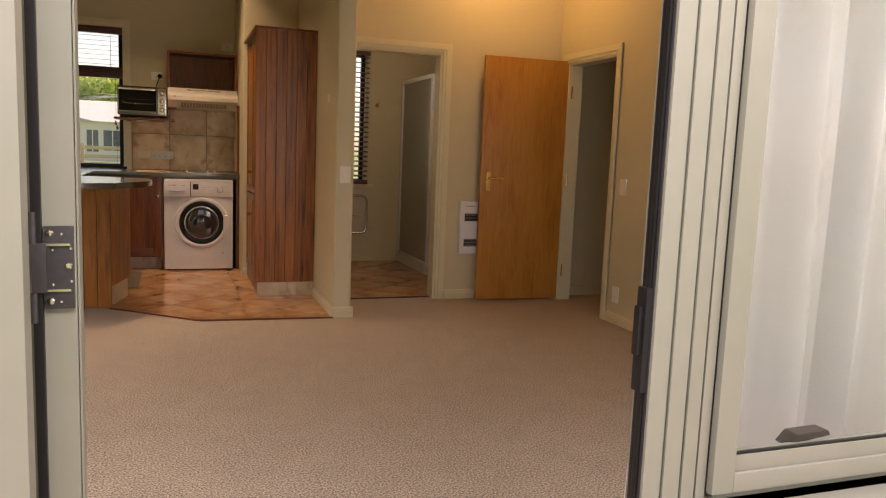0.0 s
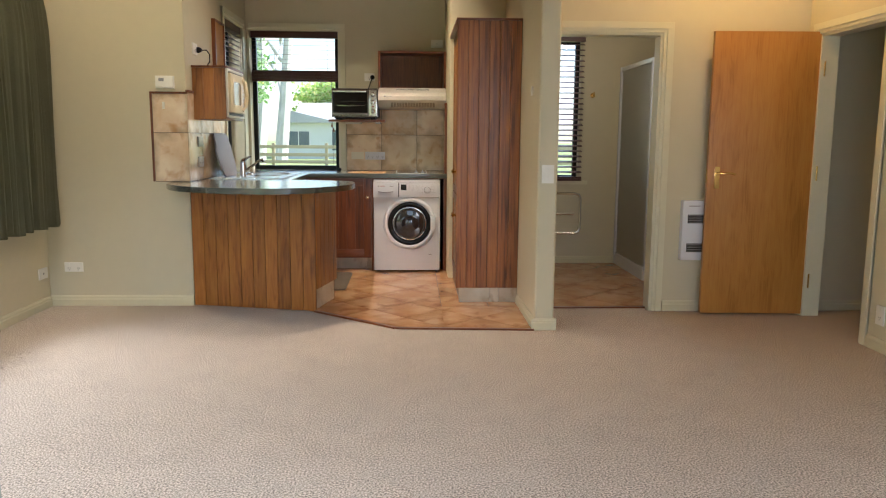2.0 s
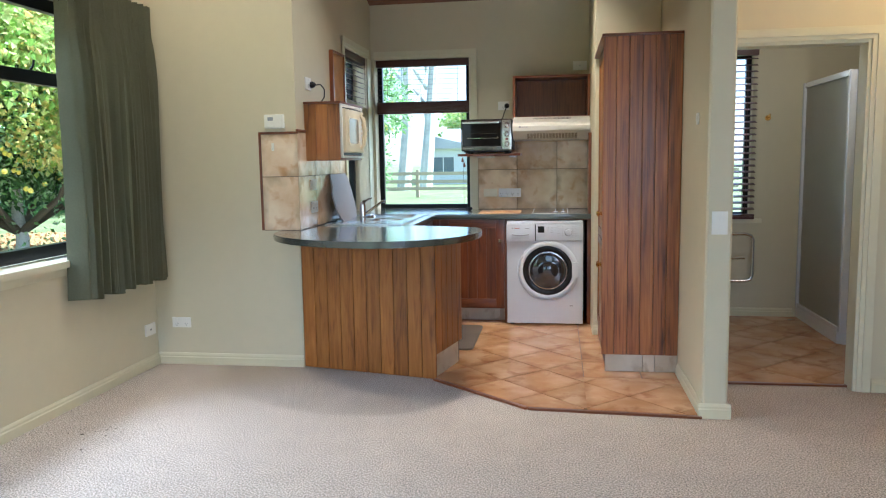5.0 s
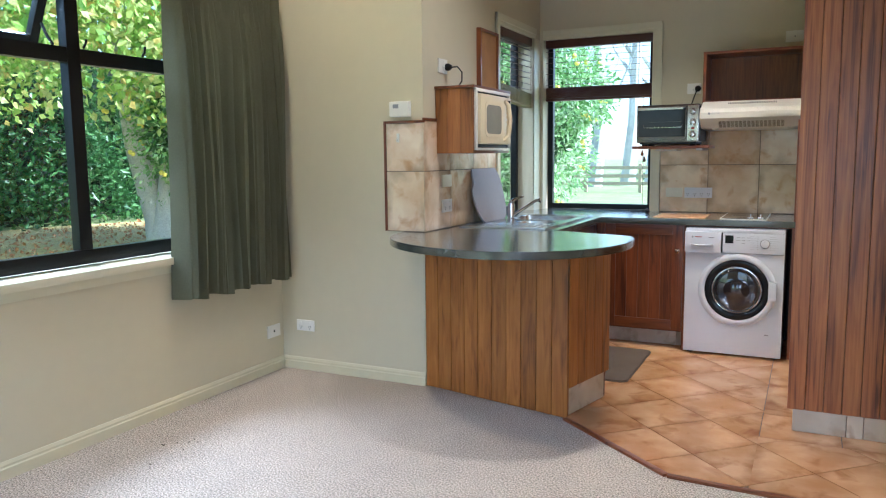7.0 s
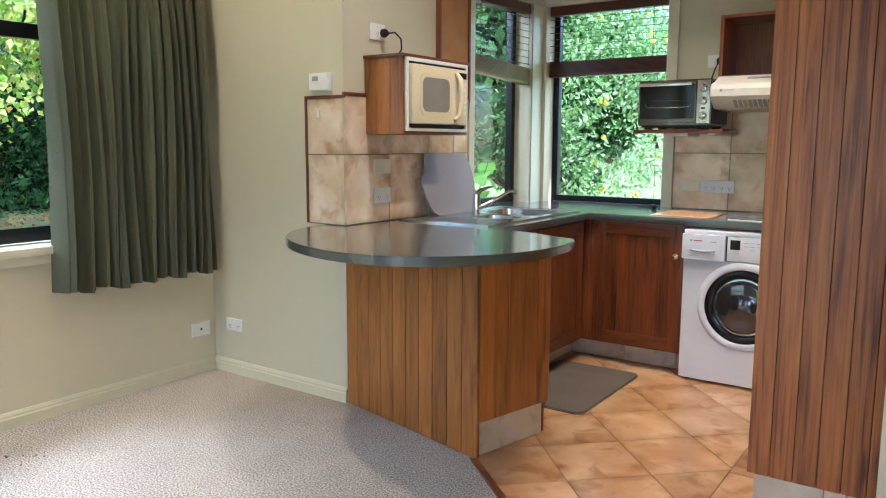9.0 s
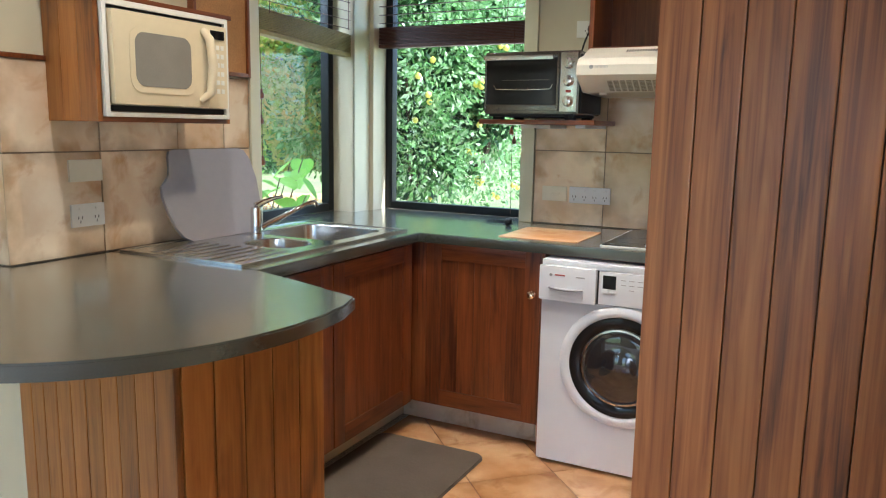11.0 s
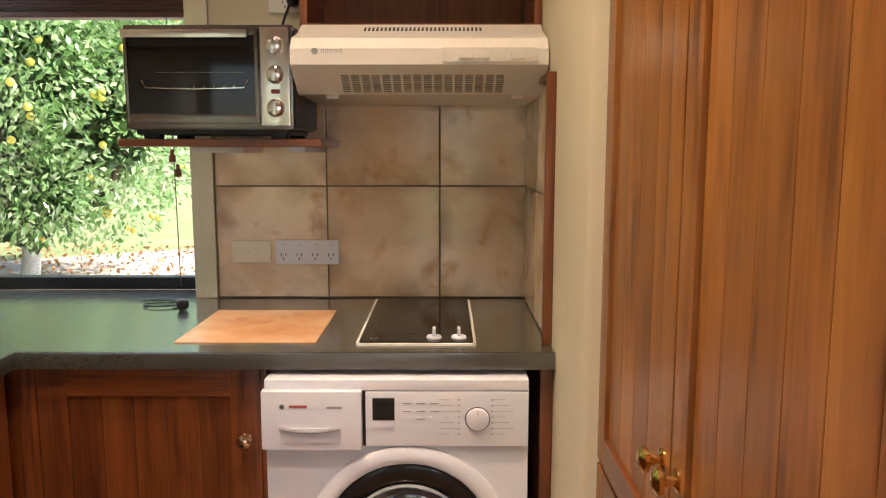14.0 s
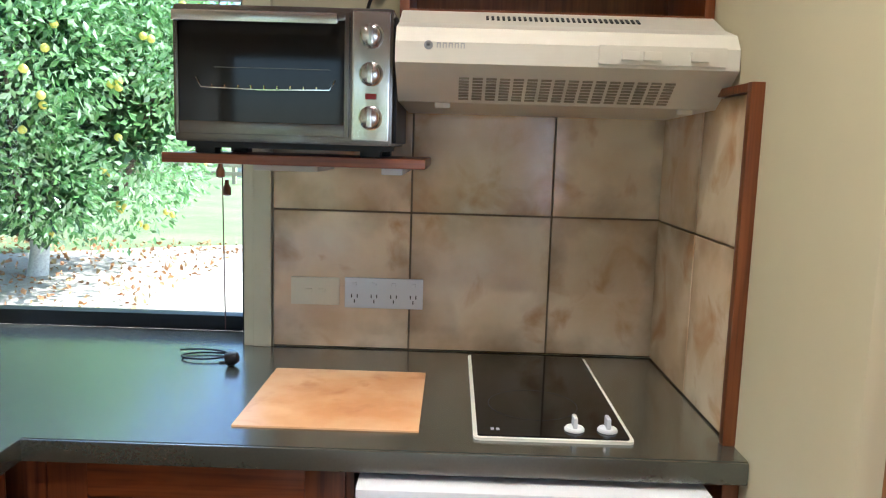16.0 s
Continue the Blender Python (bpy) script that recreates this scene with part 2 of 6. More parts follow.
PAINT = mat("wall_paint", (0.60, 0.542, 0.37), 0.55, var=0.025, scale=3, bump=0.06, bump_scale=220)
SKIRT = mat("skirting_paint", (0.63, 0.58, 0.39), 0.45, var=0.03, scale=5, bump=0.03)
TRIM = mat("trim_paint", (0.67, 0.635, 0.455), 0.35, var=0.03, scale=5, bump=0.03)
WHITE = mat("white_enamel", (0.71, 0.73, 0.77), 0.22, var=0.02, scale=4)
PLASTIC = mat("white_plastic", (0.80, 0.78, 0.70), 0.35, var=0.03)
CREAM = mat("cream_plastic", (0.74, 0.69, 0.54), 0.35, var=0.04)
MWAVE = mat("microwave_enamel", (0.72, 0.61, 0.40), 0.3, var=0.04)
HOODW = mat("hood_enamel", (0.67, 0.64, 0.56), 0.3, var=0.04)
CARPET = mat("carpet_pile", (0.43, 0.367, 0.30), 0.95, var=0.55, scale=34, bump=0.8, bump_scale=220, spec=0.1, fine=0.94, span=(0.38, 0.62))
CEIL = wood("ceiling_timber", (0.10, 0.035, 0.018), (0.17, 0.062, 0.03), (0.25, 0.10, 0.05), "x", 0.4)
RIMU = wood("rimu_boards", (0.125, 0.042, 0.008), (0.28, 0.098, 0.016), (0.39, 0.155, 0.028), "z", 0.36, 4.5, coat=0.15, fibre=0.16)
RIMUD = wood("rimu_dark", (0.065, 0.015, 0.004), (0.145, 0.038, 0.009), (0.22, 0.066, 0.015), "z", 0.34)
RIMUX = wood("rimu_rail", (0.065, 0.015, 0.004), (0.145, 0.038, 0.009), (0.22, 0.066, 0.015), "x", 0.34)
RIMUY = wood("rimu_rail_side", (0.065, 0.015, 0.004), (0.145, 0.038, 0.009), (0.22, 0.066, 0.015), "y", 0.34)
PANTRY = wood("pantry_boards", (0.085, 0.028, 0.015), (0.30, 0.104, 0.032), (0.48, 0.19, 0.055), "z", 0.42, 7.0, blend=0.5, long=0.05, coat=0.08, fibre=0.18)
VENEER = wood("door_veneer", (0.42, 0.17, 0.028), (0.54, 0.235, 0.045), (0.60, 0.285, 0.060), "z", 0.38, 3.0, long=0.2)
CORK = mat("cork", (0.40, 0.20, 0.07), 0.9, var=0.3, scale=40)
FTILE = clay_tile("floor_tile", (0.44, 0.225, 0.095), (0.32, 0.145, 0.058), (0.58, 0.35, 0.18), 0.15, 4.5, "Z", (0.27, 0.115, 0.045))
WTILE = {ax: clay_tile("wall_tile", (0.70, 0.50, 0.31), (0.58, 0.33, 0.16), (0.84, 0.70, 0.51), 0.14, 5.0, thin, (0.29, 0.19, 0.105)) for ax, thin in (("x", "Y"), ("y", "X"))}
PTILE = clay_tile("plinth_tile", (0.58, 0.49, 0.36), (0.42, 0.31, 0.19), (0.70, 0.62, 0.49), 0.3, 5)
INSET = clay_tile("inset_tile", (0.64, 0.32, 0.13), (0.52, 0.23, 0.09), (0.78, 0.48, 0.25), 0.25, 6, "Z", (0.74, 0.50, 0.30))
GROUT = mat("grout", (0.13, 0.08, 0.045), 0.9, var=0.15, scale=20)
WGROUT = mat("wall_grout", (0.20, 0.15, 0.10), 0.9, var=0.15, scale=20)
BENCH = mat("bench_laminate", (0.050, 0.054, 0.042), 0.26, var=0.12, scale=60, bump=0.03, bump_scale=300, spec=1.0, coat=1.0)
STEEL = mat("stainless", (0.62, 0.61, 0.58), 0.22, 1.0, var=0.05, stretch=(1, 12, 1))
CHROME = mat("chrome", (0.75, 0.74, 0.72), 0.08, 1.0, var=0.02)
PEWTER = mat("pale_brass", (0.80, 0.70, 0.52), 0.16, 1.0, var=0.05)
BRASS = mat("brass", (0.80, 0.55, 0.20), 0.14, 1.0, var=0.05)
ALU = mat("grey_green_frame", (0.21, 0.215, 0.18), 0.38, 0.15, var=0.05, scale=4, bump=0.02)
BLACKF = mat("black_frame", (0.008, 0.009, 0.010), 0.35, var=0.2, spec=0.25)
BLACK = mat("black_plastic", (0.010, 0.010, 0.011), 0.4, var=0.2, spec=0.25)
DARKM = mat("dark_metal", (0.055, 0.053, 0.058), 0.5, 0.6, var=0.2, scale=30)
TOAST = mat("toaster_case", (0.17, 0.155, 0.14), 0.25, 1.0, var=0.06)
DGLASS = mat("dark_glass", (0.010, 0.010, 0.010), 0.05, var=0.2, spec=0.25)
PORT = mat("door_port_glass", (0.02, 0.02, 0.022), 0.03, var=0.2, spec=0.9, coat=0.4)
GLASS = glass("pane_glass")
FROST = mat("shower_glass", (0.40, 0.39, 0.34), 0.35, var=0.04, trans=0.35)
CLOTH = mat("curtain_cloth", (0.205, 0.205, 0.13), 0.9, var=0.10, scale=30, bump=0.3, bump_scale=500, spec=0.1)
BLIND = mat("blind_slat", (0.075, 0.024, 0.016), 0.4, var=0.25, scale=20, stretch=(0.2, 1, 1))
BAMBOO = mat("blind_pale_slat", (0.30, 0.25, 0.085), 0.5, var=0.25, scale=20)
MATM = mat("kitchen_mat", (0.095, 0.070, 0.050), 0.9, var=0.15, scale=40, bump=0.3)
BOARD = mat("cutting_board", (0.30, 0.27, 0.265), 0.5, var=0.05)
SLOT = mat("vent_shadow", (0.27, 0.245, 0.19), 0.6, var=0.1)
GREYT = mat("grey_print", (0.30, 0.30, 0.31), 0.6, var=0.05)
PALEP = mat("pale_print", (0.42, 0.42, 0.43), 0.6, var=0.05)
REDT = mat("red_print", (0.35, 0.06, 0.06), 0.5, var=0.05)
GRASS = mat("lawn", (0.19, 0.235, 0.085), 0.95, var=0.5, scale=5, bump=0.8, bump_scale=30)
DECK = mat("deck_timber", (0.34, 0.30, 0.25), 0.8, var=0.2, scale=6, stretch=(0.3, 3, 1))
BARK = mat("bark", (0.52, 0.51, 0.47), 0.9, var=0.4, scale=9, bump=1.0, bump_scale=25)
TWIG = mat("twig", (0.10, 0.075, 0.05), 0.9, var=0.3)
CITRUS = leaf("citrus_leaf", [(0.10, 0.22, 0.06), (0.18, 0.35, 0.11), (0.27, 0.46, 0.18), (0.39, 0.56, 0.28), (0.54, 0.66, 0.44)], 0.2, 0.45)
MAPLE = leaf("maple_leaf", [(0.20, 0.38, 0.07), (0.28, 0.46, 0.09), (0.36, 0.53, 0.12), (0.43, 0.58, 0.15), (0.50, 0.62, 0.19), (0.56, 0.64, 0.24), (0.62, 0.66, 0.30), (0.70, 0.50, 0.15)], 0.45, 0.6)
YELLOW = leaf("autumn_leaf", [(0.30, 0.44, 0.08), (0.44, 0.55, 0.14), (0.58, 0.62, 0.22), (0.66, 0.62, 0.24), (0.68, 0.46, 0.12)], 0.45, 0.6)
# hedge leaves; also the dark leaves that shade the inside of citrus crowns
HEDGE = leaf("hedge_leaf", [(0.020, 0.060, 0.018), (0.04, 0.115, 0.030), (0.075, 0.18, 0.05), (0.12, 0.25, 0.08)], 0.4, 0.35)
LITTER = leaf("fallen_leaf", [(0.34, 0.14, 0.05), (0.48, 0.24, 0.09), (0.40, 0.18, 0.08), (0.52, 0.38, 0.18)], 0.8, 0.1)
FRUIT = mat("lemon_skin", (0.72, 0.60, 0.10), 0.45, var=0.2, scale=20)
SHEER = bpy.data.materials.new("sheer_curtain")
SHEER.use_nodes = True
_n, _l = SHEER.node_tree.nodes, SHEER.node_tree.links
_d, _t, _p, _m1, _m2 = (_n.new("ShaderNodeBsdfDiffuse"), _n.new("ShaderNodeBsdfTranslucent"), _n.new("ShaderNodeBsdfTransparent"), _n.new("ShaderNodeMixShader"), _n.new("ShaderNodeMixShader"))
_d.inputs[0].default_value = _t.inputs[0].default_value = (0.74, 0.745, 0.76, 1)
_m2.inputs[0].default_value = 0.12
_l.new(_d.outputs[0], _m1.inputs[1])
_l.new(_t.outputs[0], _m1.inputs[2])
_l.new(_m1.outputs[0], _m2.inputs[1])
_l.new(_p.outputs[0], _m2.inputs[2])
_l.new(_m2.outputs[0], _n["Material Output"].inputs[0])
HWALL = mat("far_house_wall", (0.62, 0.62, 0.60), 0.8, var=0.06)
HROOF = mat("far_house_roof", (0.40, 0.40, 0.41), 0.7, var=0.1)
FENCE = mat("fence_rail", (0.45, 0.36, 0.24), 0.85, var=0.15)

# ---- mesh helpers ----


def box(bm, x0, x1, y0, y1, z0, z1, bev=0.0, m=None):
    mm = Matrix.Translation(((x0 + x1) / 2, (y0 + y1) / 2, (z0 + z1) / 2)) @ Matrix.Diagonal((x1 - x0, y1 - y0, z1 - z0, 1))
    r = bmesh.ops.create_cube(bm, size=1, matrix=(m @ mm) if m else mm)
    if bev:
        ed = {e for v in r["verts"] for e in v.link_edges}
        bmesh.ops.bevel(bm, geom=list(ed), offset=bev, segments=2, affect="EDGES", profile=0.7)
    return bm


def B(*a, bev=0.0, m=None):
    bm = bmesh.new()
    if a and isinstance(a[0], (tuple, list)):
        for k in a:
            box(bm, *k, bev=bev, m=m)
    else:
        box(bm, *a, bev=bev, m=m)
    return bm


def rod(bm, p0, p1, r0, r1=None, seg=12):
    p0, p1 = Vector(p0), Vector(p1)
    d = p1 - p0
    q = d.to_track_quat("Z", "Y").to_matrix().to_4x4()
    bmesh.ops.create_cone(bm, cap_ends=True, segments=seg, radius1=r0, radius2=r0 if r1 is None else r1, depth=d.length, matrix=Matrix.Translation((p0 + p1) / 2) @ q)
    return bm


def tube(bm, pts, r, seg=8):
    """A bent round bar through points."""
    pts = [Vector(p) for p in pts]
    rings = []
    side = None
    for i, p in enumerate(pts):
        d = (pts[min(i + 1, len(pts) - 1)] - pts[max(i - 1, 0)]).normalized()
        if side is None:
            side = d.orthogonal().normalized()
        side = (side - d * side.dot(d)).normalized()
        up = d.cross(side)
        rr = r[i] if isinstance(r, (list, tuple)) else r
        rings.append([bm.verts.new(p + (side * math.cos(a) + up * math.sin(a)) * rr) for a in (2 * math.pi * k / seg for k in range(seg))])
    for a, b in zip(rings, rings[1:]):
        for k in range(seg):
            bm.faces.new((a[k], a[(k + 1) % seg], b[(k + 1) % seg], b[k]))
    bm.faces.new(rings[0][::-1])
    bm.faces.new(rings[-1])
    return bm


def lathe(bm, prof, m, seg=32):
    """Turn (radius, height) pairs round the local z of m."""
    rings = [[bm.verts.new(m @ Vector((r * math.cos(a), r * math.sin(a), h))) for a in (2 * math.pi * k / seg for k in range(seg))] for r, h in prof]
    for a, b in zip(rings, rings[1:]):
        for k in range(seg):
            bm.faces.new((a[k], a[(k + 1) % seg], b[(k + 1) % seg], b[k]))
    if prof[0][0] > 1e-5:
        bm.faces.new(rings[0][::-1])
    if prof[-1][0] > 1e-5:
        bm.faces.new(rings[-1])
    bmesh.ops.remove_doubles(bm, verts=bm.verts[:], dist=1e-6)
    return bm


def prism(bm, pts, z0, z1, m=None):
    """A flat outline pulled up from z0 to z1 (m turns it)."""
    m = m or Matrix()
    a = [bm.verts.new(m @ Vector((x, y, z0))) for x, y in pts]
    b = [bm.verts.new(m @ Vector((x, y, z1))) for x, y in pts]
    bm.faces.new(a[::-1])
    bm.faces.new(b)
    for i in range(len(pts)):
        j = (i + 1) % len(pts)
        bm.faces.new((a[i], a[j], b[j], b[i]))
    bmesh.ops.recalc_face_normals(bm, faces=bm.faces[:])
    return bm


def rrect(u0, u1, v0, v1, r):
    """A rectangle with rounded corners, counter-clockwise."""
    return [(qx + r * math.cos(radians(a0 + 15 * k)), qy + r * math.sin(radians(a0 + 15 * k))) for qx, qy, a0 in ((u1 - r, v1 - r, 0), (u0 + r, v1 - r, 90), (u0 + r, v0 + r, 180), (u1 - r, v0 + r, 270)) for k in range(7)]


def mesh_of(name, bm, material, smooth=False):
    me = bpy.data.meshes.new(name)
    bm.normal_update()
    bm.to_mesh(me)
    bm.free()
    me.materials.append(material)
    if smooth:
        me.polygons.foreach_set("use_smooth", [True] * len(me.polygons))
        me.set_sharp_from_angle(angle=radians(38))
    return me


def thing(name, at, label, category, group="", kind=""):
    ob = new(name)
    ob.location = at
    ob.empty_display_size = 0.05
    return tagged(ob, label, category, group, kind)


def part(name, bm, material, parent, label="", smooth=True):
    ob = new(name, mesh_of(name, bm, material, smooth))
    ob.parent = parent
    if parent.type == "EMPTY":
        ob.matrix_parent_inverse = Matrix.Translation(-parent.location)
    if label:
        ob["label"] = label
    return ob


def solid(name, bm, material, label, category="", kind="structure", smooth=False):
    return tagged(new(name, mesh_of(name, bm, material, smooth)), label, category, "", kind)


def turned(x, y, deg):
    return Matrix.Translation((x, y, 0)) @ Matrix.Rotation(radians(deg), 4, "Z")


FACE_Y = Matrix(((1, 0, 0, 0), (0, 0, -1, 0), (0, 1, 0, 0), (0, 0, 0, 1)))  # local z points to -y
FACE_X = Matrix(((0, 0, 1, 0), (1, 0, 0, 0), (0, 1, 0, 0), (0, 0, 0, 1)))  # local z points to +x

# ---- structure ----
X0, X1, XR = -2.325, -1.30, 3.03  # lounge side wall, kitchen side wall, hall side wall
YA, YB, YK, YF = 6.517, 6.307, 8.54, 1.74  # lounge end wall, bathroom wall, kitchen end wall, front wall
RIDGE, TOP = 4.6, 4.0


def ceil_z(y):
    return TOP - 0.327 * (y - RIDGE) if y > RIDGE else TOP - 0.327 * (RIDGE - y)


def wall(name, along, u0, u1, v0, v1, top, holes=(), label="", bottom=-0.05):
    """A wall along x or y from u0 to u1, v0 to v1 thick, with openings (u0, u1, z0, z1) through it."""
    us = sorted({u0, u1, *[h[0] for h in holes], *[h[1] for h in holes]})
    zs = sorted({bottom, top, *[h[2] for h in holes], *[h[3] for h in holes]})
    bm = bmesh.new()
    for a, b in zip(us, us[1:]):
        for c, d in zip(zs, zs[1:]):
            mu, mz = (a + b) / 2, (c + d) / 2
            if any(h[0] < mu < h[1] and h[2] < mz < h[3] for h in holes):
                continue
            box(bm, *((a, b, v0, v1) if along == "x" else (v0, v1, a, b)), c, d)
    return solid(name, bm, PAINT, label or "pale green-cream painted plaster wall", "wall")


def gable(name, v0, v1, y0, y1):
    """The part of a wall along y between the eaves and the raked ceiling."""
    ys = [y0, y1] + ([RIDGE] if y0 < RIDGE < y1 else [])
    prof = [(y, ceil_z(y) + 0.05) for y in sorted(ys, reverse=True)]
    bm = prism(bmesh.new(), [(y0, 2.6), (y1, 2.6)] + prof, v0, v1, FACE_X)
    return solid(name, bm, PAINT, "pale green-cream painted gable wall", "wall")


wall("wall_west", "y", YF, YA + 0.2, X0 - 0.2, X0, 2.6, [(4.15, 6.2, 0.82, 2.25)])
gable("wall_west_gable", X0 - 0.2, X0, 1.6, YA + 0.2)
wall("wall_lounge_end", "x", X0, X1 - 0.2, YA, YA + 0.2, ceil_z(YA) + 0.05)
wall("wall_kitchen_west", "y", YA, YK + 0.22, X1 - 0.2, X1, 2.6, [(7.665, 8.40, 0.862, 2.225)])
gable("wall_kitchen_west_gable", X1 - 0.2, X1, YA, YK + 0.2)
wall("wall_kitchen_end", "x", X1, 1.2, YK, YK + 0.2, ceil_z(YK) + 0.05, [(-1.272, -0.425, 0.862, 2.225)])
# partition between kitchen and bathroom, with its free end, and the stub beside the bench
bm = prism(bmesh.new(), [(1.085, 5.765), (1.19, 5.765), (1.2, 5.775), (1.2, YK), (1.075, YK), (1.075, 5.775)], -0.05, 3.65)
for v in bm.verts:
    if v.co.z > 3:
        v.co.z = ceil_z(v.co.y) + 0.04
solid("wall_partition", bm, PAINT, "pale green-cream partition wall with a rounded free end", "wall")
bm = prism(bmesh.new(), [(0.605, YK), (0.605, 7.61), (0.611, 7.594), (0.625, 7.586), (1.072, 7.586), (1.072, YK)], -0.05, 3.2)
for v in bm.verts:
    if v.co.z > 3:
        v.co.z = ceil_z(v.co.y) + 0.04
solid("wall_stub", bm, PAINT, "short pale painted wall beside the bench", "wall", smooth=True)
wall("wall_bathroom", "x", 1.2, 4.3, YB, YB + 0.12, ceil_z(YB) + 0.05, [(1.27, 2.008, -0.05, 1.945)])
wall("wall_hall", "y", YF, YB, XR, XR + 0.12, 2.6, [(5.43, 6.15, -0.05, 1.93)])
gable("wall_hall_gable", XR, XR + 0.12, 1.6, YB)
wall("wall_bath_end", "x", 1.2, 3.3, 8.37, 8.5, 2.9, [(1.28, 1.90, 0.83, 2.16)])
wall("wall_bath_east", "y", YB + 0.12, 8.5, 3.2, 3.3, 2.9)
wall("wall_hall_far", "y", 3.8, YB, 4.2, 4.3, 2.6)
wall("wall_hall_near", "x", XR + 0.12, 4.3, 3.7, 3.8, 2.6)
# the third opening holds an unseen window, added to let lamp light in
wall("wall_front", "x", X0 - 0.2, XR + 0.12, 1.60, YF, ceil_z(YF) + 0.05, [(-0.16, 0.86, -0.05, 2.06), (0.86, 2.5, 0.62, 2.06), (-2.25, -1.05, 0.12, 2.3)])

bm = bmesh.new()
prism(bm, [(1.4, ceil_z(1.4)), (RIDGE, TOP), (8.9, ceil_z(8.9)), (8.9, ceil_z(8.9) + 0.15), (RIDGE, TOP + 0.15), (1.4, ceil_z(1.4) + 0.15)], X0 - 0.5, XR + 1.4, FACE_X)
for i in range(44):
    y = 8.72 - i * 0.095
    if y > RIDGE:
        z = ceil_z(y)
        box(bm, X0 - 0.1, XR, y - 0.043, y + 0.043, -0.012, 0.0, m=Matrix.Translation((0, 0, z)) @ Matrix.Translation((0, y, 0)) @ Matrix.Rotation(-math.atan(0.327), 4, "X") @ Matrix.Translation((0, -y, 0)))
solid("ceiling", bm, CEIL, "raked dark reddish timber board ceiling", "ceiling")
solid("bath_ceiling", B(1.2, 3.3, YB + 0.12, 8.5, 2.42, 2.5), PAINT, "plain painted bathroom ceiling", "ceiling")
solid("hall_ceiling", B(XR + 0.12, 4.3, 3.8, YB, 2.42, 2.5), PAINT, "plain painted hall ceiling", "ceiling")

solid("floor", B(X0 - 0.2, 4.3, 1.62, 8.74, -0.15, 0.0), CARPET, "beige short-pile wool carpet with faint wear marks", "carpet")

# baseboards
TH, HT = 0.016, 0.076


def baseboard(a, b, side):
    """A moulded board along a wall from a to b; side: the way it stands off the wall."""
    a, b = Vector((*a, 0)), Vector((*b, 0))
    d = (b - a).normalized()
    s = Vector((*side, 0))
    prof = [(0, 0), (TH, 0), (TH, HT * 0.62), (TH * 0.72, HT * 0.70), (TH * 0.72, HT * 0.82), (TH * 0.35, HT), (0, HT)]
    bm = bmesh.new()
    e0 = [bm.verts.new(a + s * p + Vector((0, 0, z))) for p, z in prof]
    e1 = [bm.verts.new(b + s * p + Vector((0, 0, z))) for p, z in prof]
    bm.faces.new(e0)
    bm.faces.new(e1[::-1])
    for i in range(len(prof)):
        j = (i + 1) % len(prof)
        bm.faces.new((e0[i], e1[i], e1[j], e0[j]))
    bmesh.ops.recalc_face_normals(bm, faces=bm.faces[:])
    return solid("baseboard", bm, SKIRT, "cream painted moulded skirting board", "baseboard")


baseboard((X0, YF), (X0, YA - TH), (1, 0))
baseboard((X0, YA), (X1, YA), (0, -1))
baseboard((1.055, 5.765), (1.216, 5.765), (0, -1))
baseboard((1.075, 5.766), (1.075, 6.54), (-1, 0))
baseboard((1.2, 5.766), (1.2, YB - 0.02), (1, 0))
baseboard((2.085, YB), (XR, YB), (0, -1))
baseboard((XR, YF), (XR, 5.355), (-1, 0))
baseboard((XR + 0.12, YB), (4.2, YB), (0, -1))
baseboard((1.2, 8.37), (2.26, 8.37), (0, -1))
baseboard((0.605, 7.586), (0.655, 7.586), (0, -1))


def architrave(name, axis, at, out, u0, u1, z1, w=0.07, head_only=False, left=True, right=True, z0=0.0, lining=0.0):
    """A moulded frame round an opening u0..u1 up to z1, on the wall face at `at`, standing off by out (+1 or -1)."""
    t1, t2 = 0.012, 0.02
    bm = bmesh.new()

    def bar(a, b, c, d, t):
        lo, hi = sorted((at, at + out * t))
        if axis == "x":
            box(bm, a, b, lo, hi, c, d, bev=0.003)
        else:
            box(bm, lo, hi, a, b, c, d, bev=0.003)
    for t, g in ((t1, 0.0), (t2, 0.024)):
        if left:
            bar(u0 - w, u0 - g, z0, z1 + w, t)
        if right:
            bar(u1 + g, u1 + w, z0, z1 + w, t)
        bar(u0 - (w if left else 0) + 0.001, u1 + (w if right else 0) - 0.001, z1 + g, z1 + w - 0.0005, t + 0.0008)
    if lining:
        lo, hi = sorted((at, at - out * lining))
        for a, b, c, d in ((u0, u0 + 0.018, z0, z1), (u1 - 0.018, u1, z0, z1), (u0 + 0.018, u1 - 0.018, z1 - 0.018, z1)):
            if axis == "x":
                box(bm, a, b, lo, hi, c, d)
            else:
                box(bm, lo, hi, a, b, c, d)
    return solid(name, bm, TRIM, "cream painted moulded door and window trim", "trim")


architrave("door_frame_bathroom", "x", YB, -1, 1.27, 2.008, 1.945, lining=0.12)
architrave("door_frame_hall", "y", XR, -1, 5.43, 6.15, 1.93, lining=0.12)
architrave("trim_kitchen_window", "x", YK, -1, -1.272, -0.425, 2.225, left=False, z0=0.9)
architrave("trim_sink_window", "y", X1, 1, 7.665, 8.40, 2.225, right=False, z0=0.9)
bm = B((X1 - 0.006, X1 + 0.003, 8.40, YK - 0.001, 0.9, 2.225))
solid("trim_window_corner", bm, TRIM, "cream painted post between two corner windows", "trim")

# ---- windows ----


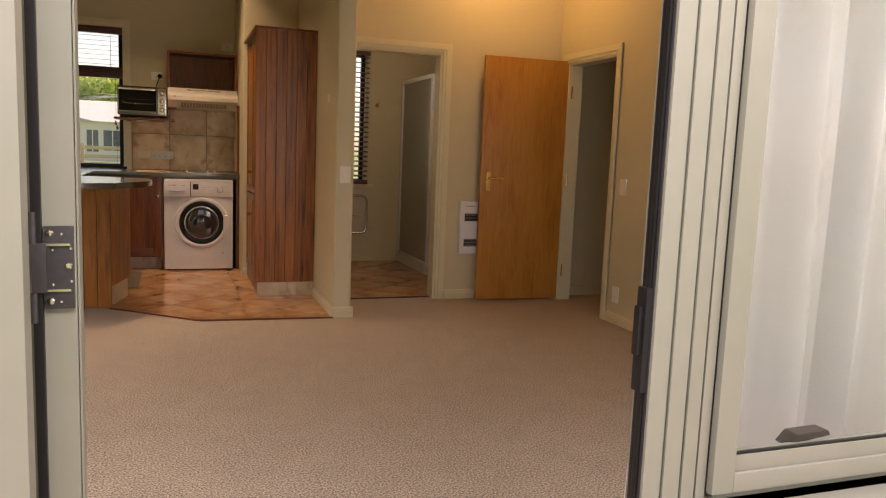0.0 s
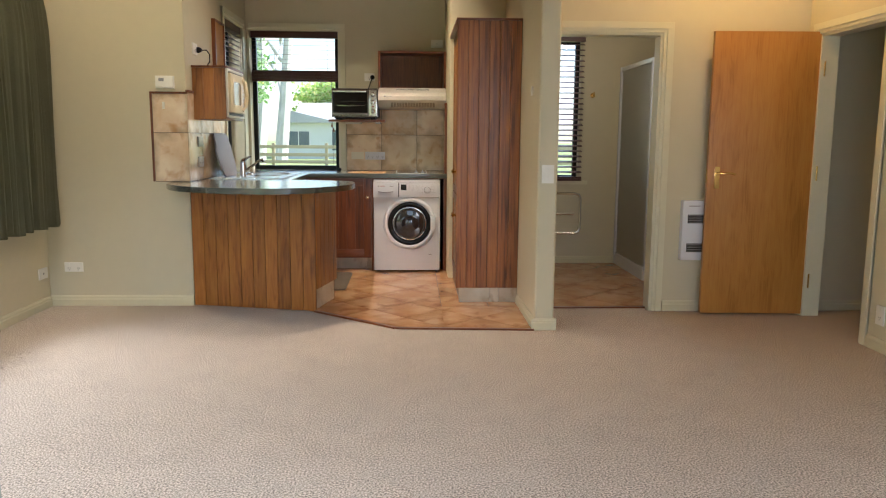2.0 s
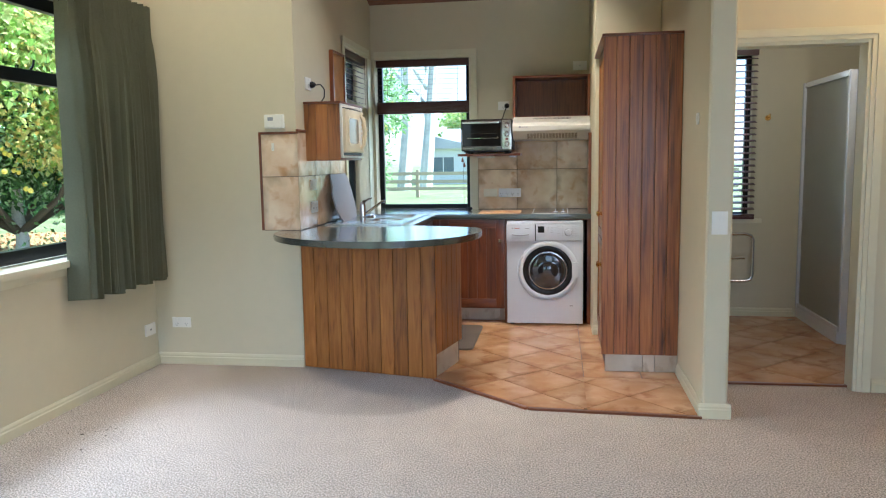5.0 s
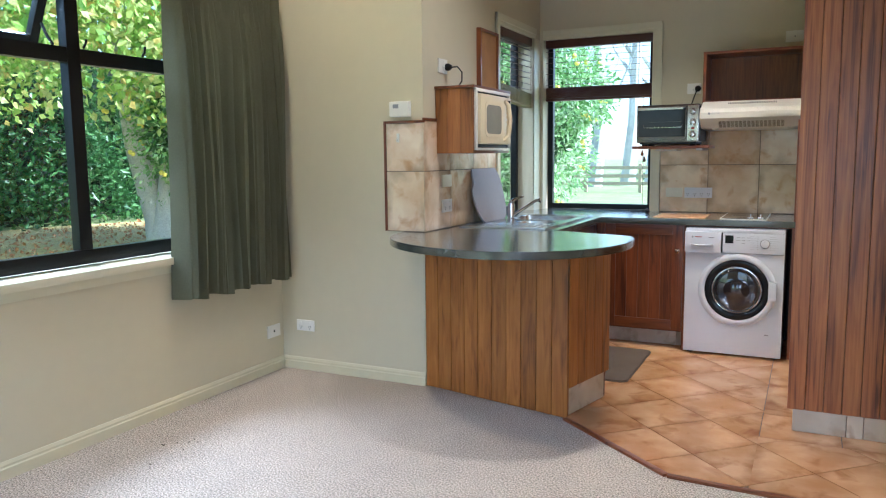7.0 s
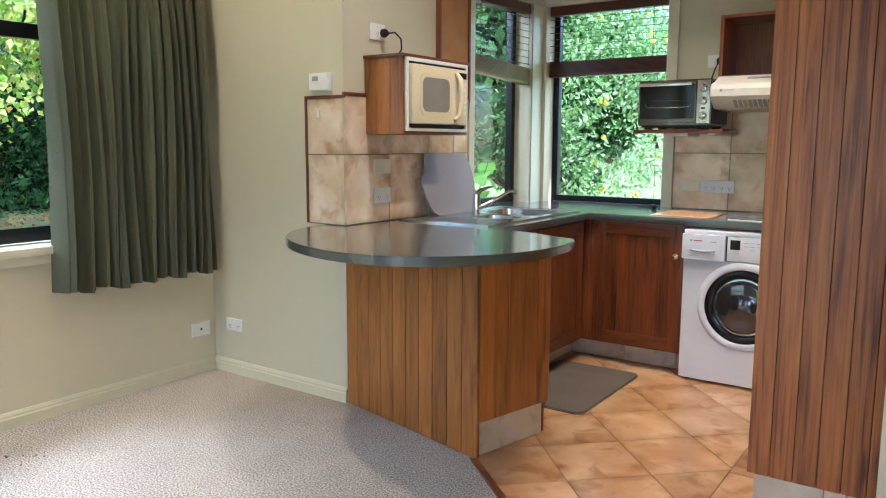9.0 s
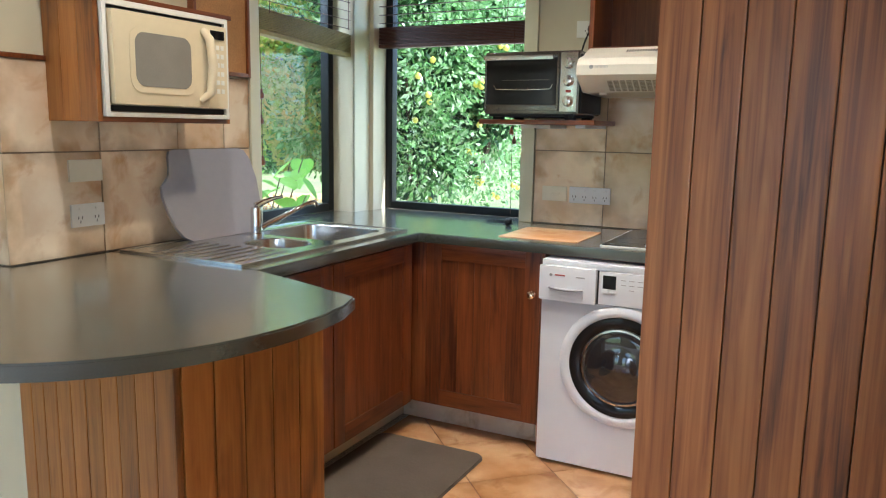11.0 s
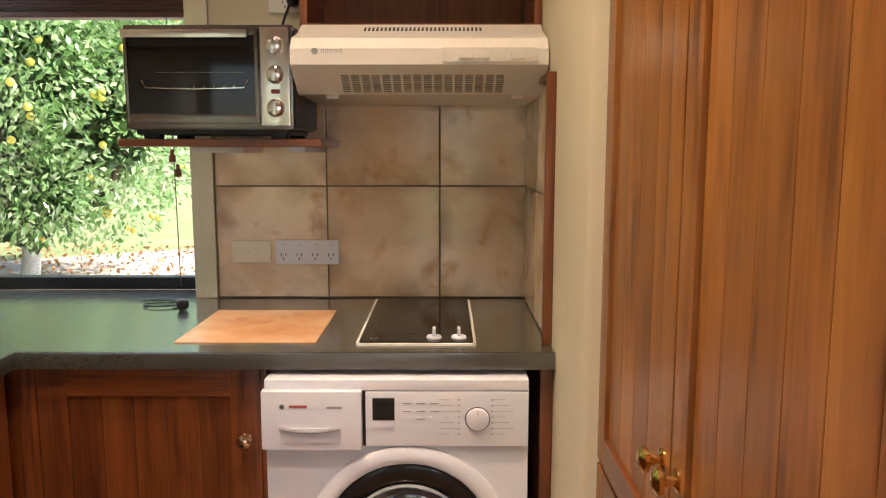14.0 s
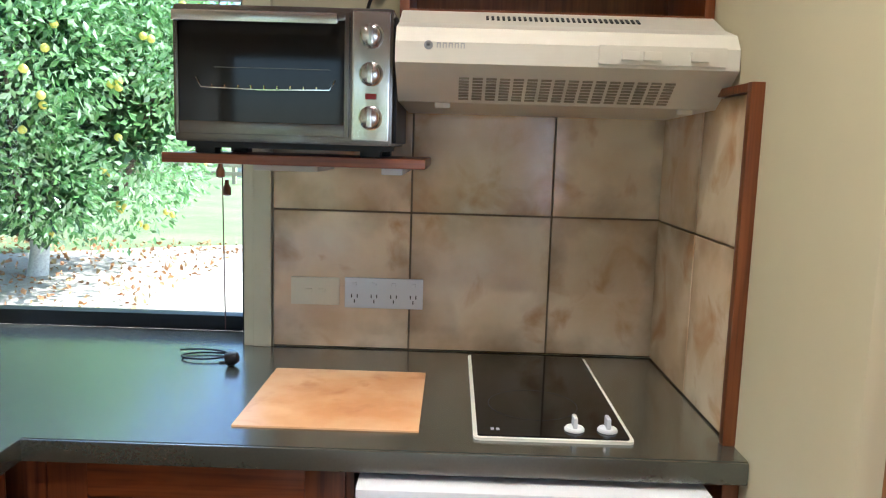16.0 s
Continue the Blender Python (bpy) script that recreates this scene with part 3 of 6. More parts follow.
def window(name, axis, at, u0, u1, z0, z1, label, mulls=(), trans=(), fr=0.045, dep=0.05, tint=GLASS, frame_mat=None, ends=(1, 1)):
    """An aluminium window: outer frame, mullions, transoms and panes, in the plane `at`."""
    w = thing(name, ((u0 + u1) / 2, at, z0) if axis == "x" else (at, (u0 + u1) / 2, z0), label, "window", kind="structure")
    fm = frame_mat or BLACKF

    def bar(nm, a, b, c, d, e=dep):
        lo, hi = at - e / 2, at + e / 2
        return part(nm, B(a, b, lo, hi, c, d, bev=0.004) if axis == "x" else B(lo, hi, a, b, c, d, bev=0.004), fm, w)
    bar("window_frame", u0, u0 + fr, z0, z1)
    bar("window_frame", u1 - fr, u1, z0, z1)
    bar("window_frame", u0 + fr, u1 - fr, z0, z0 + fr)
    bar("window_frame", u0 + fr, u1 - fr, z1 - fr, z1)
    us = [u0 + fr / 2] + list(mulls) + [u1 - fr / 2]
    zs = [z0 + fr / 2] + list(trans) + [z1 - fr / 2]
    for u in mulls:
        bar("mullion", u - fr / 2, u + fr / 2, z0 + fr, z1 - fr, dep * 1.1)
    for z in trans:
        for a, b in zip(us, us[1:]):
            bar("transom", a + fr / 2, b - fr / 2, z - fr / 2, z + fr / 2, dep * 1.05)
    for a, b in zip(us, us[1:]):
        for c, d in zip(zs, zs[1:]):
            k = (a + fr / 2 - 0.005, b - fr / 2 + 0.005, c + fr / 2 - 0.005, d - fr / 2 + 0.005)
            p = part("pane", B(k[0], k[1], at - 0.002, at + 0.002, k[2], k[3]) if axis == "x" else B(at - 0.002, at + 0.002, k[0], k[1], k[2], k[3]), tint, w, "clear glass", smooth=False)
            p.visible_shadow = False
    return w


lw = window("window_1", "y", -2.475, 4.15, 6.2, 0.83, 2.25, "black aluminium lounge window with a transom over a painted sill", [5.203], [1.813], 0.07)
part("window_sill", B(-2.44, -2.285, 4.12, 6.22, 0.785, 0.822, bev=0.004), TRIM, lw, "cream painted sill")
part("sill_apron", B(X0, X0 + 0.014, 4.14, 6.2, 0.74, 0.785, bev=0.002), TRIM, lw)
part("window_stay", tube(bmesh.new(), [(-2.44, 5.25, 1.85), (-2.425, 5.252, 1.868), (-2.42, 5.254, 1.89)], 0.006), BLACKF, lw)
part("window_stay", tube(bmesh.new(), [(-2.44, 5.09, 1.85), (-2.48, 5.095, 1.89), (-2.52, 5.10, 1.95)], 0.007), BLACKF, lw)
sash_m = Matrix.Translation((-2.505, 0, 2.21)) @ Matrix.Rotation(radians(24), 4, "Y")
sash_ = part("awning_sash", B((-0.02, 0.02, 4.225, 4.27, -0.37, 0.0), (-0.02, 0.02, 5.115, 5.16, -0.37, 0.0), (-0.02, 0.02, 4.27, 5.115, -0.37, -0.325), (-0.02, 0.02, 4.27, 5.115, -0.045, 0.0), bev=0.004, m=sash_m), BLACKF, lw, "black awning sash pushed open")
part("pane", B(-0.003, 0.003, 4.265, 5.12, -0.33, -0.04, m=sash_m), GLASS, sash_, "clear glass", smooth=False).visible_shadow = False
part("window_stay", tube(bmesh.new(), [(-2.44, 5.60, 1.85), (-2.425, 5.602, 1.868), (-2.42, 5.604, 1.90)], 0.006), BLACKF, lw)
window("window_2", "x", 8.69, -1.272, -0.425, 0.90, 2.225, "black aluminium kitchen window with a fixed lower pane", [], [1.83], 0.042)
window("window_3", "y", -1.455, 7.665, 8.40, 0.90, 2.225, "black aluminium window beside the kitchen sink", [], [1.80], 0.042)
window("window_4", "x", 8.46, 1.28, 1.90, 0.83, 2.16, "black aluminium bathroom window", [], [], 0.04)
# unseen window, added as an inlet for the outdoor fill lamp
window("window_5_added", "x", 1.67, -2.25, -1.05, 0.12, 2.3, "unseen grey-green aluminium front window, added to let fill light in", [], [], 0.05, frame_mat=ALU)

# ---- front door opening ----
fd = thing("door_1", (0.35, 1.66, -0.05), "grey-green aluminium glazed front door, standing wide open outwards", "door", kind="structure")
bm = bmesh.new()
box(bm, -0.16, -0.0885, 1.664, 1.686, -0.05, 2.0, bev=0.002)
box(bm, -0.0875, -0.085, 1.668, 1.70, -0.05, 2.0)
# right jamb: two ribbed faces with a shallow channel between them
for a, b, c, d in ((0.742, 0.775, 1.600, 1.628), (0.775, 0.781, 1.606, 1.628), (0.781, 0.813, 1.600, 1.628), (0.80, 0.86, 1.628, 1.73)):
    box(bm, a, b, c, d, -0.05, 2.0, bev=0.002)
box(bm, -0.16, 0.86, 1.60, 1.745, 2.0, 2.06, bev=0.003)
part("door_frame", bm, ALU, fd)
# rubber seals; the second box paints the shaded gap beside the leaf black
bm = B((0.7405, 0.752, 1.629, 1.640, 0.0, 2.0), (-0.138, -0.126, 1.655, 1.664, 0.0, 2.0), (0.735, 0.7415, 1.612, 1.624, 0.0, 2.0), bev=0.002)
part("seal_gap_strip", bm, BLACK, fd, "black strips for rubber weather seals and dark frame gaps")
part("jamb_lining", B(0.7395, 0.7415, 1.606, 1.611, 0.0, 2.0), DARKM, fd, "brown-grey lining strip")
part("lock_case", B((0.727, 0.7415, 1.606, 1.632, 0.815, 0.985, ), (0.720, 0.729, 1.612, 1.628, 0.875, 0.955), bev=0.003), BLACK, fd, "black lock keep on the jamb")
part("threshold", B(-0.094, 0.80, 1.58, 1.75, -0.05, 0.012, bev=0.004), ALU, fd)
h = part("hinge", B((-0.1245, -0.0905, 1.658, 1.665, 0.969, 1.074), (-0.138, -0.121, 1.650, 1.661, 0.991, 1.053), bev=0.0015), DARKM, fd, "dark steel hinge plate with bright screws")
part("hinge_pin", rod(rod(bmesh.new(), (-0.136, 1.653, 1.053), (-0.136, 1.653, 1.092), 0.0045), (-0.136, 1.653, 0.953), (-0.136, 1.653, 0.991), 0.0045), DARKM, h)
for x, z in ((-0.1175, 1.0655), (-0.0965, 1.024), (-0.1175, 0.979)):
    part("screw", lathe(bmesh.new(), [(0.0, 0.003), (0.003, 0.0027), (0.0045, 0.001), (0.0045, 0.0)][::-1], Matrix.Translation((x, 1.658, z)) @ FACE_Y, 12), CHROME, h)
for z in (0.993, 1.051):
    part("hinge_rib", B(-0.122, -0.094, 1.6555, 1.659, z - 0.0015, z + 0.0015), STEEL, h)
for x, z in ((-0.104, 1.064), (-0.115, 1.044), (-0.094, 1.046), (-0.094, 1.004), (-0.115, 1.0), (-0.106, 0.978)):
    part("dimple", lathe(bmesh.new(), [(0.0, 0.0012), (0.0016, 0.0008), (0.0022, 0.0)][::-1], Matrix.Translation((x, 1.658, z)) @ FACE_Y, 10), STEEL, h)
# the leaf, folded right back against the outside wall
bm = B((-0.225, -0.129, 1.548, 1.590, -0.02, 2.02), (-0.99, -0.90, 1.548, 1.590, -0.02, 2.02), (-0.90, -0.225, 1.548, 1.590, -0.02, 0.16), (-0.90, -0.225, 1.548, 1.590, 1.93, 2.02), bev=0.004)
lf = part("door_leaf", bm, ALU, fd)
part("pane", B(-0.905, -0.22, 1.567, 1.572, 0.155, 1.935), GLASS, lf, "clear glass", smooth=False)

# window beside the door, with its sash
w6 = thing("window_6", (1.6, 1.64, 0.62), "grey-green aluminium window with a sash beside the front door", "window", kind="structure")
bm = bmesh.new()
for a, b, c, d in ((0.8165, 0.842, 1.598, 1.628), (0.842, 0.847, 1.604, 1.628), (0.847, 0.866, 1.600, 1.628), (0.862, 0.884, 1.629, 1.73), (2.44, 2.5, 1.60, 1.73)):
    box(bm, a, b, c, d, 0.60, 2.06, bev=0.002)
box(bm, 0.884, 2.44, 1.60, 1.73, 0.60, 0.630, bev=0.003)
box(bm, 0.816, 2.5, 1.545, 1.5985, 0.572, 0.606, bev=0.004)
box(bm, 0.884, 2.44, 1.60, 1.73, 2.0, 2.06, bev=0.003)
part("window_frame", bm, ALU, w6)
part("seal_gap_strip", B((0.8665, 0.8705, 1.602, 1.612, 0.632, 1.99), (0.871, 2.43, 1.606, 1.612, 0.6305, 0.6335)), BLACK, w6, "black strips for rubber weather seals and dark frame gaps", smooth=False)
bm = B((0.871, 0.915, 1.588, 1.622, 0.634, 1.99), (2.386, 2.43, 1.588, 1.622, 0.634, 1.99), (0.915, 2.386, 1.588, 1.622, 0.634, 0.667), (0.915, 2.386, 1.588, 1.622, 1.945, 1.99), bev=0.002)
box(bm, 0.913, 2.388, 1.594, 1.622, 0.667, 0.697, bev=0.002)
part("sash", bm, ALU, w6)
part("glazing_bead", B((0.915, 2.386, 1.596, 1.6035, 0.697, 0.701), (0.9125, 0.9165, 1.596, 1.6035, 0.701, 1.945)), BLACK, w6, "black glazing rubber", smooth=False)
p = part("pane", B(0.913, 2.388, 1.604, 1.608, 0.69, 1.95), GLASS, w6, "clear glass with reflections", smooth=False)
p.visible_shadow = False
part("window_latch", prism(bmesh.new(), [(1.055, 0.690), (1.075, 0.710), (1.145, 0.712), (1.150, 0.703), (1.09, 0.697), (1.075, 0.690)], -1.650, -1.618, FACE_Y), BLACK, w6, "black sash latch")


def drape(name, axis, at, u0, u1, z0, z1, folds, depth, material, label, category, seed, pleat=0.0, thick=0.004):
    """A hanging cloth with soft folds that open out downwards, pinched at its heading."""
    rng = random.Random(seed)
    ph = [rng.uniform(-0.9, 0.9) for _ in range(folds + 2)]
    am = [rng.uniform(0.55, 1.25) for _ in range(folds + 2)]
    nu, nz = folds * 10, 26
    bm = bmesh.new()
    grid = []
    for j in range(nz + 1):
        f = j / nz
        z = z1 + (z0 - z1) * f
        row = []
        for i in range(nu + 1):
            s = i / nu * folds
            k = int(s)
            a = am[k] * (1 - (s - k)) + am[k + 1] * (s - k)
            p = ph[k] * (1 - (s - k)) + ph[k + 1] * (s - k)
            w_ = math.sin(2 * math.pi * s + p + 0.5 * f * a)
            if pleat:
                w_ = 2 * abs(math.sin(math.pi * s + 0.5 * p + 0.2 * f * a)) ** 0.8 - 1
            tw = math.copysign(abs(w_) ** 0.8, w_) * (0.35 + 0.65 * min(1, f * 4)) + 0.2 * math.sin(4.4 * math.pi * s + 2 * p)
            if pleat and f < 0.16:
                tw += pleat * (1 - f / 0.16) * math.sin(6 * math.pi * s)
            u = u0 + (u1 - u0) * (i / nu) + 0.012 * math.sin(3 * p + 5 * f)
            v = at + depth * a * tw
            zz = z + (0.012 * math.sin(2.1 * s) if j == nz else 0)
            row.append(bm.verts.new((u, v, zz) if axis == "x" else (v, u, zz)))
        grid.append(row)
    for j in range(nz):
        for i in range(nu):
            bm.faces.new((grid[j][i], grid[j][i + 1], grid[j + 1][i + 1], grid[j + 1][i]))
    bmesh.ops.solidify(bm, geom=bm.faces[:], thickness=thick)
    return solid(name, bm, material, label, category, kind="", smooth=True)


drape("curtain", "y", -2.230, 5.585, 6.43, 0.60, 2.32, 15, 0.062, CLOTH, "grey-green pleated fabric curtain drawn back beside a window", "curtain", 4, pleat=0.5)
drape("sheer_curtain", "x", 1.90, 0.93, 2.75, 0.03, 2.2, 9, 0.045, SHEER, "white sheer curtain hanging behind glass", "curtain", 9, thick=0.001)
tr = thing("curtain_track", (-2.26, 5.3, 2.33), "white curtain rail above the lounge window", "curtain rail")
part("rail", B(-2.27, -2.235, 4.0, 6.46, 2.325, 2.345, bev=0.003), TRIM, tr)
for y in (4.3, 6.3):
    part("bracket", B(X0, -2.25, y, y + 0.03, 2.345, 2.37), TRIM, tr)


def venetian(name, axis, at, u0, u1, ztop, zstack, zbot, tilt, label, stack_mat, group="slatted blinds", pitch=0.043, sag=0.0):
    """A wooden blind, half raised: head box, open slats, and the gathered slats under them. sag: how far the far end hangs lower."""
    t = thing(name, ((u0 + u1) / 2, at, ztop) if axis == "x" else (at, (u0 + u1) / 2, ztop), label, "window blind", group)

    def slab(nm, z0, z1, dp, material, ang=0.0, slope=0.0, sub=t):
        L, zc = (u1 - u0), (z0 + z1) / 2
        m = Matrix.Translation(((u0 + u1) / 2, at, zc) if axis == "x" else (at, (u0 + u1) / 2, zc))
        if axis == "y":
            m = m @ Matrix.Rotation(radians(90), 4, "Z")
        m = m @ Matrix.Rotation(slope, 4, "Y") @ Matrix.Rotation(radians(ang), 4, "X")
        return part(nm, B(-L / 2, L / 2, -dp / 2, dp / 2, -(z1 - z0) / 2, (z1 - z0) / 2, bev=0.0015, m=m), material, sub)
    slab("head_box", ztop - 0.06, ztop, 0.055, BLIND)
    z = ztop - 0.085
    while z > zstack + 0.01:
        slab("slat", z - 0.0015, z + 0.0015, 0.048, BLIND, tilt)
        z -= pitch
    n = max(4, int((zstack - zbot - 0.02) / 0.007))
    sl = math.atan(sag / (u1 - u0))
    for i in range(n):
        zz = zbot + 0.02 + (zstack - zbot - 0.02) * (i + 0.5) / n
        slab("slat", zz - 0.0025, zz + 0.0025, 0.05, stack_mat, 0, sl)
    slab("bottom_rail", zbot, zbot + 0.018, 0.052, stack_mat, 0, sl)
    for f in (0.12, 0.88):
        u = u0 + (u1 - u0) * f
        p0, p1 = ((u, at - 0.028, zstack), (u, at - 0.028, ztop)) if axis == "x" else ((at + 0.028, u, zstack), (at + 0.028, u, ztop))
        part("ladder_cord", rod(bmesh.new(), p0, p1, 0.0018, seg=5), BLIND, t)
    return t


b1 = venetian("window_blind", "x", 8.60, -1.262, -0.432, 2.225, 1.86, 1.755, 6, "dark brown wooden slatted blind half raised over the kitchen window", BLIND)
b2 = venetian("window_blind", "y", -1.345, 7.675, 8.47, 2.225, 1.825, 1.715, 14, "dark wooden slatted blind hanging crooked beside the sink", BAMBOO, sag=0.045)
b3 = venetian("window_blind", "x", 8.335, 1.27, 1.925, 2.19, 0.86, 0.82, 18, "dark brown wooden slatted blind lowered over the bathroom window", BLIND, pitch=0.05)


def cord_pull(t, x, y, z1, z0, drops):
    part("cord", tube(bmesh.new(), [(x, y, z1), (x + 0.004, y, (z1 + z0) / 2), (x + 0.012, y - 0.01, z0)], 0.0016, 5), BLIND, t)
    for dx, z in drops:
        part("acorn", lathe(bmesh.new(), [(0.0, 0.03), (0.005, 0.028), (0.006, 0.016), (0.011, 0.008), (0.011, -0.01), (0.0, -0.014)][::-1], Matrix.Translation((x + dx, y, z)), 10), RIMUD, t)


cord_pull(b1, -0.495, 8.575, 1.85, 0.93, ((0.0, 1.33), (0.016, 1.285)))
cord_pull(b2, -1.325, 7.71, 1.80, 1.20, ((0.0, 1.36), (0.004, 1.47), (0.004, 1.18)))

# ---- tiles of the floors ----


def clipped(poly, region):
    """The part of a polygon inside a convex region (counter-clockwise)."""
    for i in range(len(region)):
        (ax, ay), (bx, by) = region[i], region[(i + 1) % len(region)]
        side = [(bx - ax) * (y - ay) - (by - ay) * (x - ax) for x, y in poly]
        out = []
        for k in range(len(poly)):
            p, q, s, t = poly[k - 1], poly[k], side[k - 1], side[k]
            if (s < 0) != (t < 0):
                f = s / (s - t)
                out.append((p[0] + (q[0] - p[0]) * f, p[1] + (q[1] - p[1]) * f))
            if t >= 0:
                out.append(q)
        poly = out
        if not poly:
            return []
    return poly


def tiled_floor(name, region, fields, label):
    """A grout bed with tiles; fields: (convex region, a tile corner, side, degrees)."""
    bed = solid(name, prism(bmesh.new(), region, -0.002, 0.004), GROUT, label, "floor")
    for area_, corner, side, deg in fields:
        c, s = math.cos(radians(deg)), math.sin(radians(deg))
        half = side / 2 - 0.0022
        whole = mesh_of("tile", B(-half, half, -half, half, 0.0, 0.0075, bev=0.0015), FTILE)
        for i in range(-14, 15):
            for j in range(-14, 15):
                u, v = (i + 0.5) * side, (j + 0.5) * side
                cx, cy = corner[0] + c * u - s * v, corner[1] + s * u + c * v
                sq = [(cx + c * a - s * b, cy + s * a + c * b) for a, b in ((-half, -half), (half, -half), (half, half), (-half, half))]
                cut = clipped(sq, area_)
                if len(cut) < 3:
                    continue
                area = abs(sum(cut[k - 1][0] * cut[k][1] - cut[k][0] * cut[k - 1][1] for k in range(len(cut)))) / 2
                if area < 0.002:
                    continue
                if area > (2 * half) ** 2 * 0.999:
                    ob = new("tile", whole)
                    ob.parent = bed
                    ob.matrix_basis = turned(cx, cy, deg)
                else:
                    part("tile", prism(bmesh.new(), cut, 0.0, 0.0075), FTILE, bed, smooth=False)
    return bed


EDGE = [(-0.392, 6.294), (0.188, 5.808), (1.073, 5.758)]
KREG = [(-0.75, 6.594), EDGE[0], EDGE[1], EDGE[2], (1.073, 8.5), (-0.75, 8.5)]
BX, BY = 0.502, 6.425
tiled_floor("floor_kitchen", KREG, [
    ([(-0.75, 6.594), EDGE[0], EDGE[1], (BX - 0.002, 5.790), (BX - 0.002, 8.5), (-0.75, 8.5)], (0.02, 6.818), 0.347, 43.7),
    ([(BX - 0.002, 5.790), EDGE[2], (1.073, BY - 0.002), (BX - 0.002, BY - 0.002)], (0.02, 6.818), 0.347, 43.7),
    ([(BX + 0.002, BY + 0.002), (1.073, BY + 0.002), (1.073, 8.5), (BX + 0.002, 8.5)], (BX, BY), 0.347, 0)], "cloudy terracotta floor tiles laid on the diagonal with a straight border")
BATH = [(1.21, 6.40), (3.2, 6.40), (3.2, 8.36), (1.21, 8.36)]
tiled_floor("floor_bathroom", BATH, [(BATH, (1.6, 7.2), 0.347, 43.7)], "cloudy terracotta bathroom floor tiles")
for nm, pts in (("threshold_strip", [EDGE[0], EDGE[1]]), ("threshold_strip", [EDGE[1], EDGE[2]]), ("threshold_strip", [(1.27, 6.40), (2.008, 6.40)])):
    a, b = Vector(pts[0]), Vector(pts[1])
    d = (b - a)
    solid(nm, B(0, d.length, -0.022, 0.006, 0.0, 0.0125, bev=0.003, m=turned(a.x, a.y, math.degrees(math.atan2(d.y, d.x)))), RIMUX, "narrow reddish timber strip between carpet and tiles", "floor strip")

# ---- peninsula ----
pen = thing("peninsula", (-0.85, 6.6, 0), "reddish tongue-and-groove timber peninsula cabinet under the bench", "kitchen cabinet")
PM = turned(-1.298, 6.512, -13.36)
L, D = 0.935, 0.452
part("carcass", prism(bmesh.new(), [(0.02, 0.02), (L - 0.02, 0.02), (L - 0.02, D - 0.01), (0.3, D + 0.1), (0.14, 0.6)], 0.01, 0.86, PM), RIMUD, pen)
nb = 10
for i in range(nb):
    part("board", B(0.0 + L / nb * i + 0.0014, L / nb * (i + 1) - 0.0014, 0.0, 0.019, 0.004, 0.861, bev=0.006, m=PM), RIMU, pen, smooth=False)
for i in range(5):
    part("board", B(L - 0.019, L, 0.02 + (D - 0.02) / 5 * i + 0.0012, 0.02 + (D - 0.02) / 5 * (i + 1) - 0.0012, 0.155, 0.861, bev=0.005, m=PM), RIMU, pen, smooth=False)
part("plinth_tile", B(L - 0.03, L - 0.016, 0.02, D - 0.03, 0.008, 0.153, bev=0.002, m=PM), PTILE, pen, "cloudy cream tile kickboard")
part("back_panel", B(0.42, L - 0.02, D - 0.02, D, 0.12, 0.861, bev=0.003, m=PM), RIMUD, pen)


def knob(parent, m, material=BRASS, r=0.016):
    """A turned knob; local z of m is the way it stands out."""
    return part("knob", lathe(bmesh.new(), [(0.0, 0.034), (r * 0.55, 0.033), (r, 0.027), (r * 0.95, 0.021), (r * 0.45, 0.016), (r * 0.4, 0.006), (r * 0.85, 0.002), (r * 0.85, 0.0)][::-1], m, 20), material, parent, "polished brass knob")


def cabinet_door(parent, axis, at, u0, u1, z0, z1, out, boards, rail_mat, panel_mat=RIMUD, w=0.07):
    """A framed door with a boarded panel; its face at `at`, standing out by out."""
    def b(u_a, u_b, c, d, t0, t1, bev=0.003):
        lo, hi = sorted((at + out * t0, at + out * t1))
        return B(u_a, u_b, lo, hi, c, d, bev=bev) if axis == "x" else B(lo, hi, u_a, u_b, c, d, bev=bev)
    door = part("door", b(u0 + 0.01, u1 - 0.01, z0 + 0.01, z1 - 0.01, 0.0, 0.004, 0), panel_mat, parent)
    part("stile", b(u0, u0 + w, z0, z1, 0.0, 0.019), panel_mat, door)
    part("stile", b(u1 - w, u1, z0, z1, 0.0, 0.019), panel_mat, door)
    part("rail", b(u0 + w, u1 - w, z0, z0 + w, 0.0, 0.0188), rail_mat, door)
    part("rail", b(u0 + w, u1 - w, z1 - w, z1, 0.0, 0.0188), rail_mat, door)
    n = boards
    for i in range(n):
        a, c = u0 + w + (u1 - u0 - 2 * w) / n * i, u0 + w + (u1 - u0 - 2 * w) / n * (i + 1)
        part("board", b(a + 0.0006, c - 0.0006, z0 + w, z1 - w, 0.003, 0.011, 0.0016), panel_mat, door, smooth=False)
    return door


sc_ = thing("sink_cabinet", (-0.95, 7.4, 0), "dark reddish timber cabinet with two panelled doors under the sink", "kitchen cabinet", "base cabinets")
part("carcass", B(-1.28, -0.685, 6.86, 7.95, 0.125, 0.70), RIMUD, sc_)
part("face_rail", B(-0.70, -0.684, 6.84, 7.93, 0.70, 0.861), RIMUY, sc_)
cabinet_door(sc_, "y", -0.683, 6.85, 7.312, 0.135, 0.845, 1, 4, RIMUY)
cabinet_door(sc_, "y", -0.683, 7.318, 7.90, 0.135, 0.845, 1, 5, RIMUY)
knob(sc_, Matrix.Translation((-0.664, 7.275, 0.705)) @ FACE_X, PEWTER)
knob(sc_, Matrix.Translation((-0.664, 7.352, 0.705)) @ FACE_X, PEWTER)
